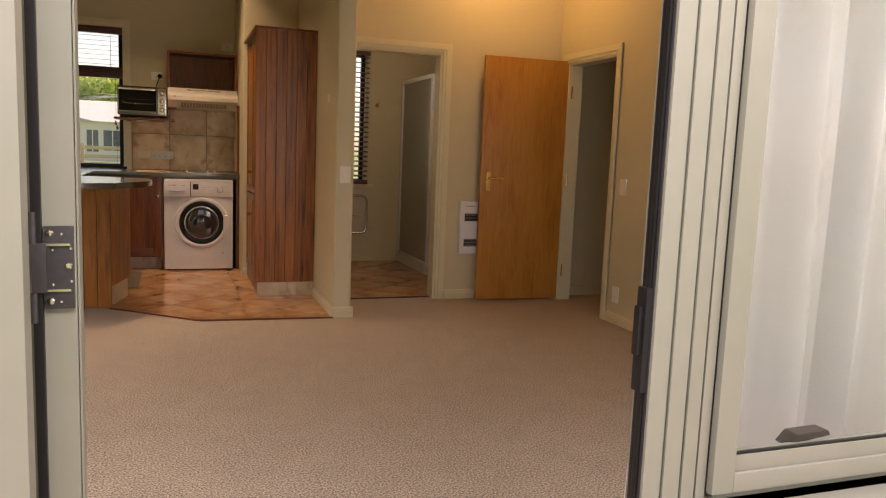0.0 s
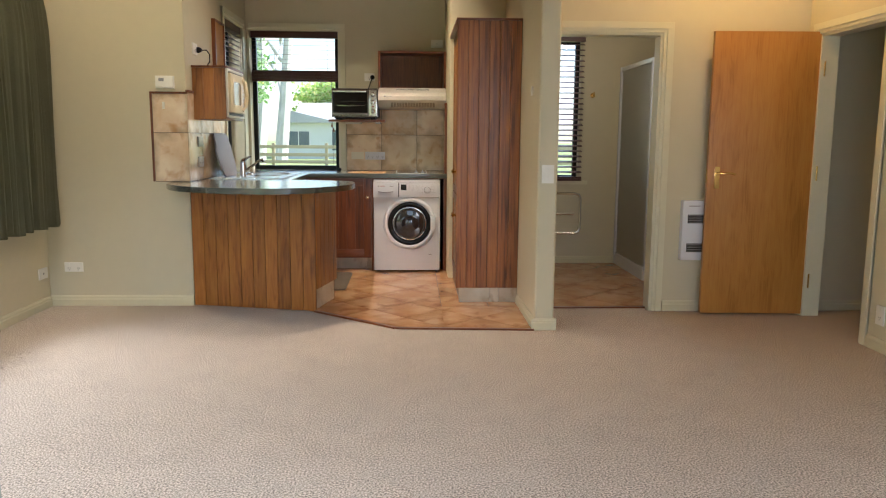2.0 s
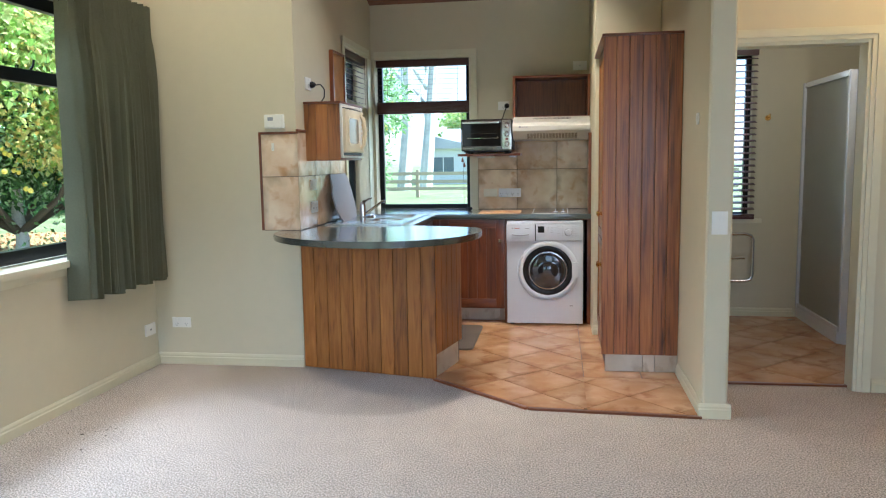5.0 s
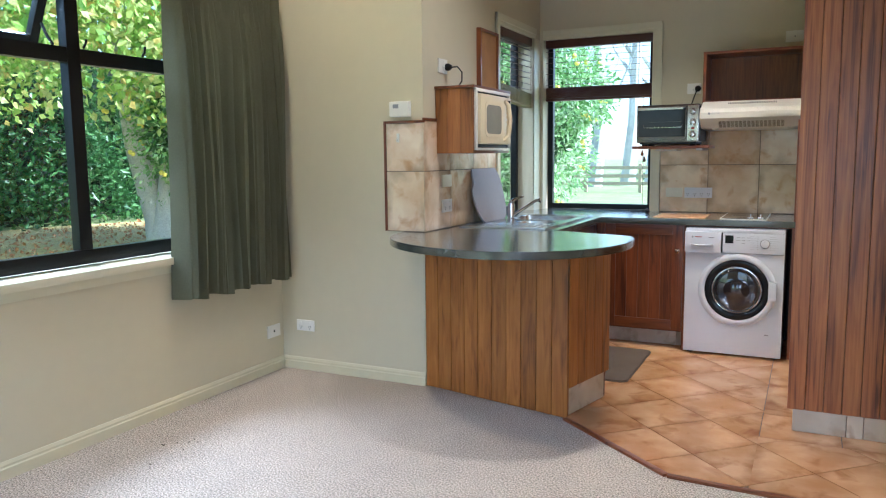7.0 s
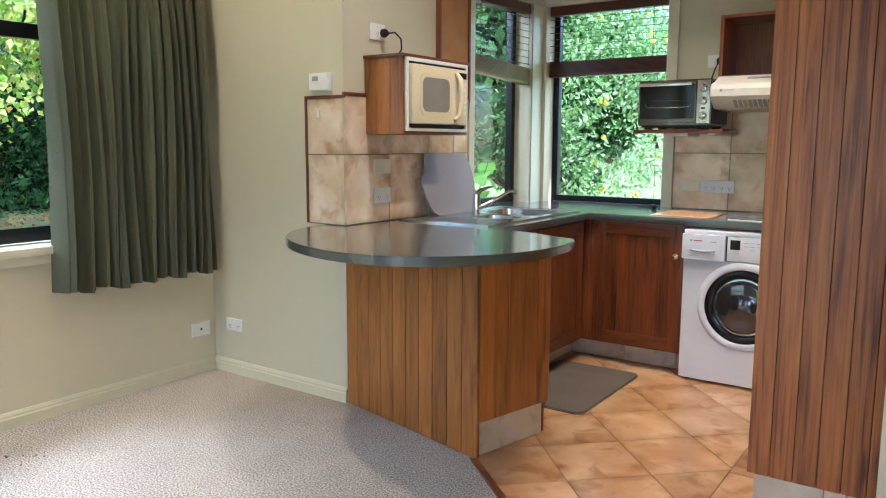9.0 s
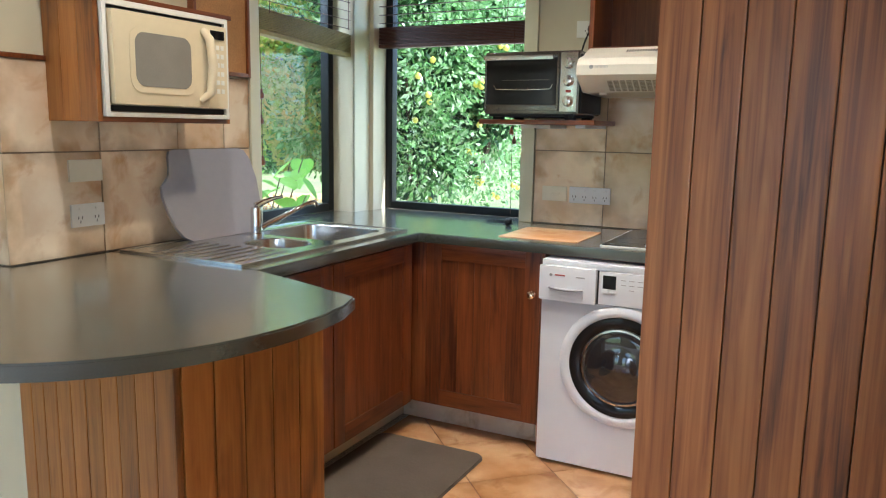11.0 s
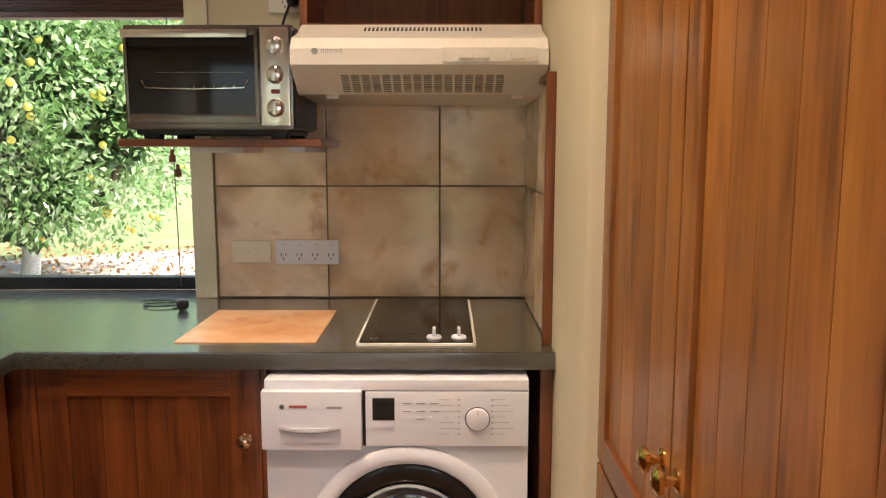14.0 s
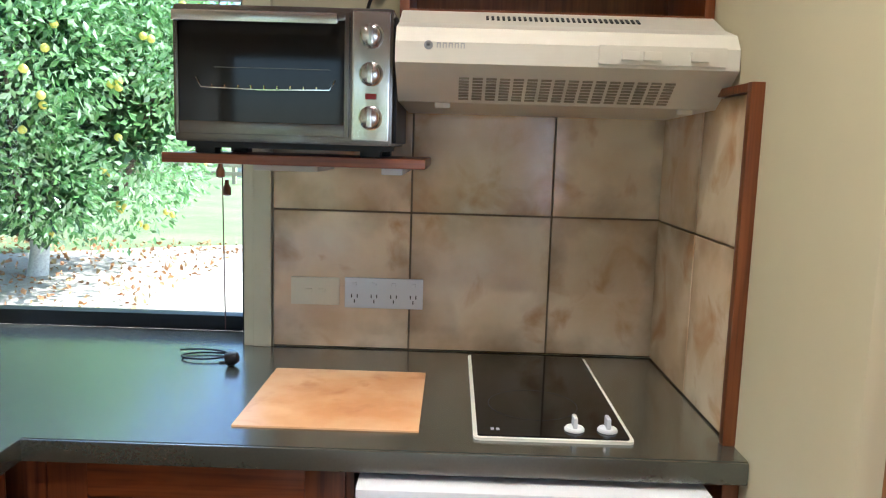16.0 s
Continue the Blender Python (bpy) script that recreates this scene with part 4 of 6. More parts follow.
part("plinth_tile", B(-0.80, -0.785, 6.9, 8.05, 0.008, 0.123, bev=0.002), PTILE, sc_, "cloudy cream tile kickboard")
bc_ = thing("corner_cabinet", (-0.4, 8.2, 0), "dark reddish timber cabinet with a panelled door beside the washing machine", "kitchen cabinet", "base cabinets")
part("carcass", B(-0.68, -0.085, 7.945, 8.5, 0.125, 0.86), RIMUD, bc_)
cabinet_door(bc_, "x", 7.943, -0.605, -0.082, 0.135, 0.856, -1, 5, RIMUX)
part("filler", B(-0.68, -0.608, 7.925, 7.945, 0.135, 0.858, bev=0.002), RIMUD, bc_)
knob(bc_, Matrix.Translation((-0.117, 7.924, 0.684)) @ FACE_Y, PEWTER)
for a, b in ((-0.78, -0.44), (-0.437, -0.13), (-0.127, -0.085)):
    part("plinth_tile", B(a, b, 8.04, 8.055, 0.008, 0.123, bev=0.002), PTILE, bc_, "cloudy cream tile kickboard")
part("gable", B(-0.08, -0.066, 7.925, 8.5, 0.008, 0.861, bev=0.001), RIMUD, bc_)
part("gable", B(0.575, 0.604, 7.93, 8.5, 0.008, 0.861, bev=0.001), RIMUD, bc_)
# black sheet added behind the washing machine as the shade in its gap
part("niche_shade", B(-0.066, 0.575, 8.505, 8.53, 0.008, 0.861), BLACK, bc_)
part("top_rail", B(-0.066, 0.575, 7.95, 7.97, 0.848, 0.861), RIMUX, bc_)

# ---- worktop ----
wt = thing("worktop", (-0.7, 7.4, 0.88), "dark grey-green laminate worktop with a rounded peninsula end", "kitchen worktop")
Z0, Z1 = 0.862, 0.90
cx, cy = -0.68, 6.45
arc = []
for i in range(41):
    a = math.pi + math.pi * i / 40
    c, s = math.cos(a), math.sin(a)
    p = 2 / 1.85 if c < 0 else 1.0
    ax_ = 0.745 if c < 0 else 0.56
    arc.append((cx + math.copysign(abs(c) ** p, c) * ax_, cy - abs(s) ** p * 0.625))
arc = [(-1.43, YA)] + arc + [(-0.122, 6.52), (-0.135, 6.62), (-0.168, 6.716), (-0.40, 6.80), (-0.62, 6.868), (X1 + 0.003, 6.868), (X1 + 0.003, YA)]
bm = bmesh.new()
prism(bm, arc, Z0, Z1)
bmesh.ops.bevel(bm, geom=[e for e in bm.edges if abs(e.verts[0].co.z - e.verts[1].co.z) < 1e-6], offset=0.005, segments=2, affect="EDGES")
part("peninsula_top", bm, BENCH, wt)
SX0, SX1, SY0, SY1 = -1.23, -0.725, 7.16, 7.88  # sink cut-out
bm = bmesh.new()
us_, vs_ = [X1 + 0.003, SX0, SX1, -0.632, 0.603], [6.8685, SY0, SY1, 7.90, 8.528]
grid_ = {}
for z_ in (Z0, Z1):
    for a_ in us_:
        for b_ in vs_:
            grid_[a_, b_, z_] = bm.verts.new((a_, b_, z_))
cells = [(i_, j_) for i_ in range(4) for j_ in range(4) if (i_ < 3 or j_ == 3) and (i_, j_) != (1, 1)]
for i_, j_ in cells:
    ring = [(us_[i_], vs_[j_]), (us_[i_ + 1], vs_[j_]), (us_[i_ + 1], vs_[j_ + 1]), (us_[i_], vs_[j_ + 1])]
    bm.faces.new([grid_[(*q_, Z1)] for q_ in ring])
    bm.faces.new([grid_[(*q_, Z0)] for q_ in ring[::-1]])
    for k_, (di, dj) in enumerate(((0, -1), (1, 0), (0, 1), (-1, 0))):
        if (i_ + di, j_ + dj) not in cells:
            p_, q_ = ring[k_], ring[(k_ + 1) % 4]
            bm.faces.new([grid_[(*p_, Z0)], grid_[(*q_, Z0)], grid_[(*q_, Z1)], grid_[(*p_, Z1)]])
for v_ in [v_ for v_ in bm.verts if not v_.link_faces]:
    bm.verts.remove(v_)
part("bench_top", bm, BENCH, wt, smooth=False)
part("window_ledge", B(-1.27, -0.427, 8.528, 8.667, Z0, Z1), BENCH, wt, smooth=False)
part("window_ledge", B(-1.432, X1 + 0.003, 7.667, 8.398, Z0, Z1), BENCH, wt, smooth=False)
bm = B((-0.634, 0.603, 7.893, 7.901, Z0 - 0.002, Z1 - 0.001), (-0.640, -0.631, 6.87, 7.897, Z0 - 0.002, Z1 - 0.001), bev=0.003)
part("front_edge", bm, BENCH, wt)
it = thing("heat_tile", (-0.13, 8.15, 0.9), "orange glazed tile set flush in the worktop", "tile")
part("tile", B(-0.297, 0.042, 7.98, 8.335, 0.898, 0.9035, bev=0.001), INSET, it)

# sink
sk = thing("sink", (-0.97, 7.4, 0.9), "stainless steel sink with two bowls and a ribbed drainer", "sink")


def bowl(cx0, cx1, cy0, cy1, depth, rad, name):
    """An open bowl with rounded corners."""
    bm = bmesh.new()
    rings = []
    for z, inset in ((0.9065, 0.0), (0.903, 0.006), (0.9 - depth + 0.03, 0.014), (0.9 - depth + 0.008, 0.026), (0.9 - depth, 0.05)):
        r = rad
        ring = []
        for qx, qy, a0 in ((cx1 - inset - r, cy1 - inset - r, 0), (cx0 + inset + r, cy1 - inset - r, 90), (cx0 + inset + r, cy0 + inset + r, 180), (cx1 - inset - r, cy0 + inset + r, 270)):
            for k in range(7):
                a = radians(a0 + 15 * k)
                ring.append(bm.verts.new((qx + r * math.cos(a), qy + r * math.sin(a), z)))
        rings.append(ring)
    for a, b in zip(rings, rings[1:]):
        for k in range(len(a)):
            bm.faces.new((a[k], b[k], b[(k + 1) % len(a)], a[(k + 1) % len(a)]))
    bm.faces.new(rings[-1])
    b = part(name, bm, STEEL, sk)
    part("waste", lathe(bmesh.new(), [(0.0, 0.002), (0.03, 0.002), (0.038, 0.004), (0.04, 0.0)][::-1], Matrix.Translation(((cx0 + cx1) / 2, (cy0 + cy1) / 2, 0.9 - depth)), 20), CHROME, b)
    return b


b_big = (-1.175, -0.765, 7.455, 7.845)
b_small = (-1.035, -0.78, 7.20, 7.415)
bowl(*b_big, 0.17, 0.06, "main_bowl")
bowl(*b_small, 0.13, 0.085, "side_bowl")
X_0, X_1, Y_0, Y_1 = -1.25, -0.70, 6.875, 7.915
zt0, zt1 = 0.9005, 0.9065
bm = bmesh.new()
for k in ((X_0, X_1, Y_0, b_small[2]), (X_0, b_small[0], b_small[2], b_small[3]), (b_small[1], X_1, b_small[2], b_small[3]), (X_0, X_1, b_small[3], b_big[2]),
          (X_0, b_big[0], b_big[2], b_big[3]), (b_big[1], X_1, b_big[2], b_big[3]), (X_0, X_1, b_big[3], Y_1)):
    box(bm, *k, zt0, zt1)


def corner_fill(x0, x1, y0, y1, r):
    for qx, qy, sx, sy in ((x1, y1, -1, -1), (x0, y1, 1, -1), (x0, y0, 1, 1), (x1, y0, -1, 1)):
        pts = [(qx, qy)] + [(qx + sx * r - sx * r * math.cos(radians(15 * k)), qy + sy * r - sy * r * math.sin(radians(15 * k))) for k in range(7)]
        prism(bm, pts, zt0, zt1)


corner_fill(*b_big, 0.06)
corner_fill(*b_small, 0.085)
part("rim_plate", bm, STEEL, sk, smooth=False)
part("rim_bead", B((X_0, X_0 + 0.012, Y_0, Y_1, zt1, zt1 + 0.003), (X_1 - 0.012, X_1, Y_0, Y_1, zt1, zt1 + 0.003), (X_0 + 0.012, X_1 - 0.012, Y_1 - 0.012, Y_1, zt1, zt1 + 0.003), (X_0 + 0.012, X_1 - 0.012, Y_0, Y_0 + 0.012, zt1, zt1 + 0.003), bev=0.0012), STEEL, sk)
for i in range(8):
    x = -1.14 + i * 0.052
    part("drainer_rib", B(x, x + 0.016, 6.91, 7.17, zt1 - 0.001, zt1 + 0.0035, bev=0.002), STEEL, sk)
part("overflow", B(-1.168, -1.160, 7.58, 7.64, 0.862, 0.878, bev=0.002), BLACK, sk)

tap = thing("mixer_tap", (-1.12, 7.43, 0.906), "chrome single-lever kitchen mixer tap", "tap")
part("body", lathe(bmesh.new(), [(0.028, 0.0), (0.028, 0.006), (0.024, 0.01), (0.023, 0.10), (0.021, 0.112), (0.0, 0.116)], Matrix.Translation((-1.12, 7.43, 0.906)), 24), CHROME, tap)
part("spout", tube(bmesh.new(), [(-1.118, 7.435, 0.925), (-1.10, 7.47, 0.945), (-1.05, 7.56, 0.99), (-1.02, 7.63, 1.022), (-1.005, 7.66, 1.027), (-1.0, 7.672, 1.012)], [0.014, 0.012, 0.010, 0.010, 0.011, 0.011], 12), CHROME, tap)
part("lever", tube(bmesh.new(), [(-1.12, 7.43, 1.02), (-1.11, 7.455, 1.035), (-1.09, 7.50, 1.05), (-1.075, 7.54, 1.055)], [0.018, 0.013, 0.008, 0.006], 10), CHROME, tap)

# hob
hb = thing("ceramic_hob", (0.285, 8.22, 0.9), "black glass two-ring hob with a cream rim set in the worktop", "hob")
part("rim", prism(bmesh.new(), rrect(0.140, 0.426, 7.955, 8.490, 0.012), 0.899, 0.9052), PLASTIC, hb, "cream metal rim")
part("glass_top", prism(bmesh.new(), rrect(0.1475, 0.4185, 7.9625, 8.4825, 0.006), 0.9035, 0.908), DGLASS, hb, smooth=False)
for y, r in ((8.13, 0.088),):
    part("ring_mark", tube(bmesh.new(), [(0.262 + r * math.cos(2 * math.pi * k / 40), y + r * math.sin(2 * math.pi * k / 40), 0.908) for k in range(41)], 0.0005, 4), DARKM, hb)
for x in (0.325, 0.385):
    k = part("knob", lathe(bmesh.new(), [(0.0185, 0.0), (0.0185, 0.003), (0.016, 0.006), (0.0, 0.008)], Matrix.Translation((x, 8.0, 0.908)), 20), WHITE, hb, "white control knob")
    part("grip", B(x - 0.004, x + 0.004, 7.986, 8.014, 0.914, 0.934, bev=0.003), WHITE, k)
part("mark", B((0.172, 0.178, 7.985, 7.997, 0.908, 0.9085), (0.182, 0.188, 7.985, 7.997, 0.908, 0.9085)), GREYT, hb, smooth=False)

# ---- splashback tiles ----


def tile_wall(name, at, label, tiles, axis, face, out, trims, grout):
    t = thing(name, at, label, "splashback", kind="structure")
    lo, hi = sorted((face, face + out * 0.004))
    part("grout_bed", B(grout[0], grout[1], lo, hi, grout[2], grout[3]) if axis == "x" else B(lo, hi, grout[0], grout[1], grout[2], grout[3]), WGROUT, t)
    lo, hi = sorted((face, face + out * 0.010))
    for a, b, c, d in tiles:
        g = 0.0022
        part("tile", B(a + g, b - g, lo, hi, c + g, d - g, bev=0.0018) if axis == "x" else B(lo, hi, a + g, b - g, c + g, d - g, bev=0.0018), WTILE[axis], t, smooth=False)
    for k in trims:
        part("edge_trim", B(*k, bev=0.002), RIMUD, t, "narrow reddish timber edging")
    return t


us = [-0.352, -0.01, 0.335, 0.603]
tile_wall("splashback_end", (0.1, YK, 0.9), "cloudy brown-grey glazed wall tiles above the bench", [(a, b, c, d) for a, b in zip(us, us[1:]) for c, d in ((0.902, 1.248), (1.248, 1.594))], "x", YK, -1, [], (-0.352, 0.603, 0.9, 1.594))
tile_wall("splashback_side", (0.6, 8.2, 0.9), "cloudy brown-grey glazed wall tiles with a timber edge", [(8.24, 8.528, c, d) for c, d in ((0.902, 1.248), (1.248, 1.52))] + [(7.985, 8.24, c, d) for c, d in ((0.902, 1.248), (1.248, 1.52))], "y", 0.605, -1,
          [(0.582, 0.605, 7.965, 7.985, 0.9, 1.535), (0.585, 0.605, 7.985, 8.53, 1.52, 1.535)], (7.985, 8.53, 0.9, 1.52))
tile_wall("splashback_west", (X1, 7.1, 0.9), "cloudy brown glazed wall tiles behind the sink", [(a, b, c, d) for a, b in ((6.505, 6.85), (6.85, 7.195), (7.195, 7.44), (7.44, 7.593)) for c, d in ((0.902, 1.246), (1.246, 1.53))], "y", X1, 1,
          [(X1, X1 + 0.014, 6.505, 6.68, 1.53, 1.545)], (6.512, 7.593, 0.9, 1.53))
tile_wall("splashback_lounge", (-1.43, YA, 0.9), "cloudy brown glazed wall tiles with a timber edge on the lounge wall", [(-1.536, -1.292, c, d) for c, d in ((0.902, 1.246), (1.246, 1.517))], "x", YA, -1,
          [(-1.550, -1.536, YA - 0.014, YA, 0.902, 1.531), (-1.536, -1.288, YA - 0.014, YA, 1.517, 1.531)], (-1.536, -1.292, 0.9, 1.517))

# ---- pantry ----
pn = thing("pantry_cupboard", (0.85, 7.05, 0), "tall tongue-and-groove timber pantry cupboard with brass knobs", "cupboard")
part("carcass", B(0.661, 1.07, 6.58, 7.58, 0.118, 2.045), RIMUD, pn)
nb = 6
for i in range(nb):
    w = (1.073 - 0.612) / nb
    part("board", B(0.612 + w * i + 0.001, 0.612 + w * (i + 1) - 0.001, 6.555, 6.576, 0.118, 2.05, bev=0.004), PANTRY, pn, smooth=False)
part("cornice", B(0.604, 1.073, 6.548, 7.585, 2.05, 2.066, bev=0.003), RIMUX, pn)
for y0, y1, n in ((6.58, 7.135, 6), (7.14, 7.582, 4)):
    for z0, z1 in ((0.785, 2.045), (0.125, 0.775)):
        cabinet_door(pn, "y", 0.658, y0, y1, z0, z1, -1, n, RIMUY, RIMU, 0.055)
FACE_NX = Matrix(((0, 0, -1, 0), (-1, 0, 0, 0), (0, 1, 0, 0), (0, 0, 0, 1)))
for y in (7.105, 7.17):
    for z in (0.955, 0.605):
        knob(pn, Matrix.Translation((0.639, y, z)) @ FACE_NX, r=0.018)
for a, b in ((0.638, 0.865), (0.868, 0.935), (0.938, 1.073)):
    part("plinth_tile", B(a, b, 6.570, 6.60, 0.008, 0.1165, bev=0.002), PTILE, pn, "cloudy cream tile kickboard")
part("plinth", B(0.645, 0.657, 6.615, 7.57, 0.008, 0.117), RIMUD, pn)

# ---- washing machine ----
wm = thing("washing_machine", (0.24, 8.15, 0.008), "white front-loading washing machine with its drawer ajar", "washing machine")
part("body", B(-0.058, 0.542, 7.868, 8.44, 0.022, 0.845, bev=0.008), WHITE, wm)
part("top_lid", B(-0.056, 0.540, 7.858, 8.44, 0.822, 0.847, bev=0.006), WHITE, wm)
part("control_panel", B(0.172, 0.540, 7.856, 7.874, 0.692, 0.820, bev=0.004), WHITE, wm)
dr = part("detergent_drawer", B(-0.060, 0.165, 7.838, 7.868, 0.690, 0.826, bev=0.006), WHITE, wm)
part("handle_recess", B(-0.018, 0.118, 7.834, 7.839, 0.708, 0.742, bev=0.002), mat("pale_grey_plastic", (0.62, 0.63, 0.66), 0.3, var=0.02), dr)
part("handle_lip", tube(bmesh.new(), [(-0.018, 7.833, 0.742), (0.02, 7.829, 0.737), (0.05, 7.828, 0.735), (0.08, 7.829, 0.737), (0.118, 7.833, 0.742)], 0.004, 8), GREYT, dr)
part("drawer_gap", B(0.165, 0.172, 7.862, 7.87, 0.692, 0.82), BLACK, wm)
part("maker_mark", B(0.004, 0.044, 7.8368, 7.839, 0.789, 0.7945), REDT, dr, "small red lettering bar", smooth=False)
part("maker_badge", lathe(bmesh.new(), [(0.006, 0.0), (0.006, 0.0015), (0.004, 0.0015), (0.004, 0.0)], Matrix.Translation((-0.012, 7.838, 0.791)) @ FACE_Y, 16), GREYT, dr)
part("series_mark", B(0.088, 0.122, 7.8365, 7.839, 0.787, 0.792), GREYT, dr, smooth=False)
part("display", B(0.188, 0.238, 7.853, 7.857, 0.755, 0.806, bev=0.001), DGLASS, wm, "dark display window")
part("button", B(0.189, 0.212, 7.852, 7.857, 0.738, 0.753, bev=0.001), WHITE, wm)
part("button", B(0.214, 0.237, 7.852, 7.857, 0.738, 0.753, bev=0.001), WHITE, wm)
for i in range(3):
    for j in range(2 + i % 2):
        part("print_bar", B(0.256 + i * 0.031, 0.276 + i * 0.031, 7.8545, 7.857, 0.792 - j * 0.018, 0.7945 - j * 0.018), GREYT, wm, smooth=False)
for i in range(7):
    for sx in (0, 1):
        x = 0.338 + sx * 0.125
        part("print_bar", B(x, x + 0.024 + 0.010 * ((i * 7 + sx * 3) % 3), 7.8552, 7.857, 0.802 - i * 0.0135, 0.8034 - i * 0.0135), PALEP, wm, smooth=False)
        part("print_bar", B(x + 0.042 - 0.05 * sx, x + 0.048 - 0.05 * sx, 7.8552, 7.857, 0.800 - i * 0.0135, 0.804 - i * 0.0135), PALEP, wm, smooth=False)
part("small_button", lathe(bmesh.new(), [(0.008, 0.0), (0.008, 0.002), (0.0, 0.002)], Matrix.Translation((0.318, 7.856, 0.755)) @ FACE_Y, 16), WHITE, wm)
dl = part("programme_dial", lathe(bmesh.new(), [(0.0265, 0.0), (0.026, 0.006), (0.0245, 0.009), (0.022, 0.010), (0.0, 0.010)], Matrix.Translation((0.425, 7.856, 0.757)) @ FACE_Y, 28), WHITE, wm)
part("dial_mark", B(0.4242, 0.4258, 7.8452, 7.8465, 0.768, 0.780), GREYT, dl)
part("dial_ring", tube(bmesh.new(), [(0.425 + 0.0275 * math.cos(2 * math.pi * k / 40), 7.8555, 0.757 + 0.0275 * math.sin(2 * math.pi * k / 40)) for k in range(41)], 0.0011, 6), DARKM, dl, "thin dark ring")
part("panel_seam", B(-0.05, 0.536, 7.8665, 7.869, 0.688, 0.6905), GREYT, wm, smooth=False)
DC = Matrix.Translation((0.266, 7.868, 0.452)) @ FACE_Y
dd = part("door_rim", lathe(bmesh.new(), [(0.238, 0.0), (0.2375, 0.006), (0.232, 0.011), (0.215, 0.0135), (0.204, 0.013), (0.1975, 0.009), (0.1975, 0.0)], DC, 56), WHITE, wm, "white plastic door ring")
part("door_ring", lathe(bmesh.new(), [(0.1965, 0.0), (0.1965, 0.010), (0.190, 0.013), (0.165, 0.011), (0.153, 0.006), (0.153, 0.0)], DC, 56), DGLASS, dd, "black glossy inner ring")
part("seal", lathe(bmesh.new(), [(0.150, 0.002), (0.150, 0.0115), (0.143, 0.0125), (0.138, 0.004)], DC, 48), STEEL, dd, "bright steel ring")
part("door_glass", lathe(bmesh.new(), [(0.142, 0.004), (0.136, 0.010), (0.118, 0.018), (0.085, 0.012), (0.06, 0.022), (0.03, 0.030), (0.0, 0.032)], DC, 48), PORT, dd, "dark domed glass")
part("door_grip", B(0.455, 0.505, 7.838, 7.862, 0.395, 0.52, bev=0.009), WHITE, dd)
part("maker_mark", B(0.44, 0.465, 7.866, 7.8685, 0.165, 0.172), GREYT, wm, smooth=False)
for x in (-0.02, 0.50):
    for y in (7.92, 8.38):
        part("foot", rod(bmesh.new(), (x, y, 0.0075), (x, y, 0.024), 0.02, 0.016), BLACK, wm)

# ---- over the bench ----
hd = thing("range_hood", (0.29, 8.3, 1.5), "cream enamel slimline range hood with vents", "range hood")
prof = [(YK, 1.684), (8.25, 1.684), (8.165, 1.646), (8.10, 1.628), (8.078, 1.600), (8.076, 1.562), (8.10, 1.546), (8.175, 1.498), (YK, 1.49)]
part("body", prism(bmesh.new(), prof, -0.022, 0.600, FACE_X), HOODW, hd, smooth=False)
part("glass_visor", prism(bmesh.new(), [(8.095, 1.552), (8.172, 1.500), (8.178, 1.507), (8.10, 1.560)], -0.018, 0.10, FACE_X), HOODW, hd)
for i in range(29):
    x = 0.145 + i * 0.0105
    part("vent_slot", B(x, x + 0.005, -0.0125, 0.0125, -0.002, 0.002, m=Matrix.Translation((0, 8.203, 1.663)) @ Matrix.Rotation(math.atan2(0.038, 0.085), 4, "X")), BLACK, hd, smooth=False)
sl = math.atan2(-0.048, 0.075)
for i in range(16):
    for j in range(8):
        x, k = 0.095 + i * 0.0255, 0.012 + j * 0.009
        y, z = 8.10 + k * math.cos(sl), 1.546 + k * math.sin(sl)
        part("grille_slot", B(x, x + 0.019, -0.0022, 0.0022, -0.0018, 0.0015, m=Matrix.Translation((0, y, z)) @ Matrix.Rotation(sl, 4, "X")), SLOT, hd, smooth=False)
part("switch_panel", B(0.345, 0.575, 8.073, 8.079, 1.568, 1.602, bev=0.001), HOODW, hd)
for x in (0.385, 0.425, 0.51):
    part("slide_switch", B(x, x + 0.032, 8.068, 8.075, 1.576, 1.592, bev=0.0015), HOODW, hd)
for k_ in range(5):
    x_ = 0.053 + k_ * 0.0108
    part("maker_mark", B((x_, x_ + 0.0018, 8.0752, 8.078, 1.589, 1.5985), (x_ + 0.0055, x_ + 0.0073, 8.0752, 8.078, 1.589, 1.5985), (x_ + 0.0018, x_ + 0.0055, 8.0752, 8.078, 1.5965, 1.5985)), PALEP, hd, "thin grey lettering strokes", smooth=False)
part("maker_badge", lathe(bmesh.new(), [(0.008, 0.0), (0.008, 0.002), (0.004, 0.002), (0.004, 0.0)], Matrix.Translation((0.038, 8.0775, 1.5935)) @ FACE_Y, 16), GREYT, hd)
for x in (0.05, 0.52):
    part("catch", B(x, x + 0.03, 8.17, 8.18, 1.487, 1.497, bev=0.001), HOODW, hd)

cb = thing("open_cupboard", (0.29, 8.4, 1.68), "dark reddish timber open-fronted wall cupboard, empty", "cupboard")
part("side_panel", B(-0.028, -0.008, 8.245, YK, 1.668, 2.018, bev=0.002), RIMUD, cb)
part("side_panel", B(0.583, 0.603, 8.245, YK, 1.668, 2.018, bev=0.002), RIMUD, cb)
part("top_panel", B(-0.008, 0.583, 8.245, YK, 2.0, 2.018, bev=0.002), RIMUX, cb)
part("bottom_panel", B(-0.008, 0.583, 8.245, YK, 1.668, 1.686, bev=0.002), RIMUX, cb)
part("back_panel", B(-0.008, 0.583, 8.52, YK, 1.686, 2.0), RIMUD, cb)

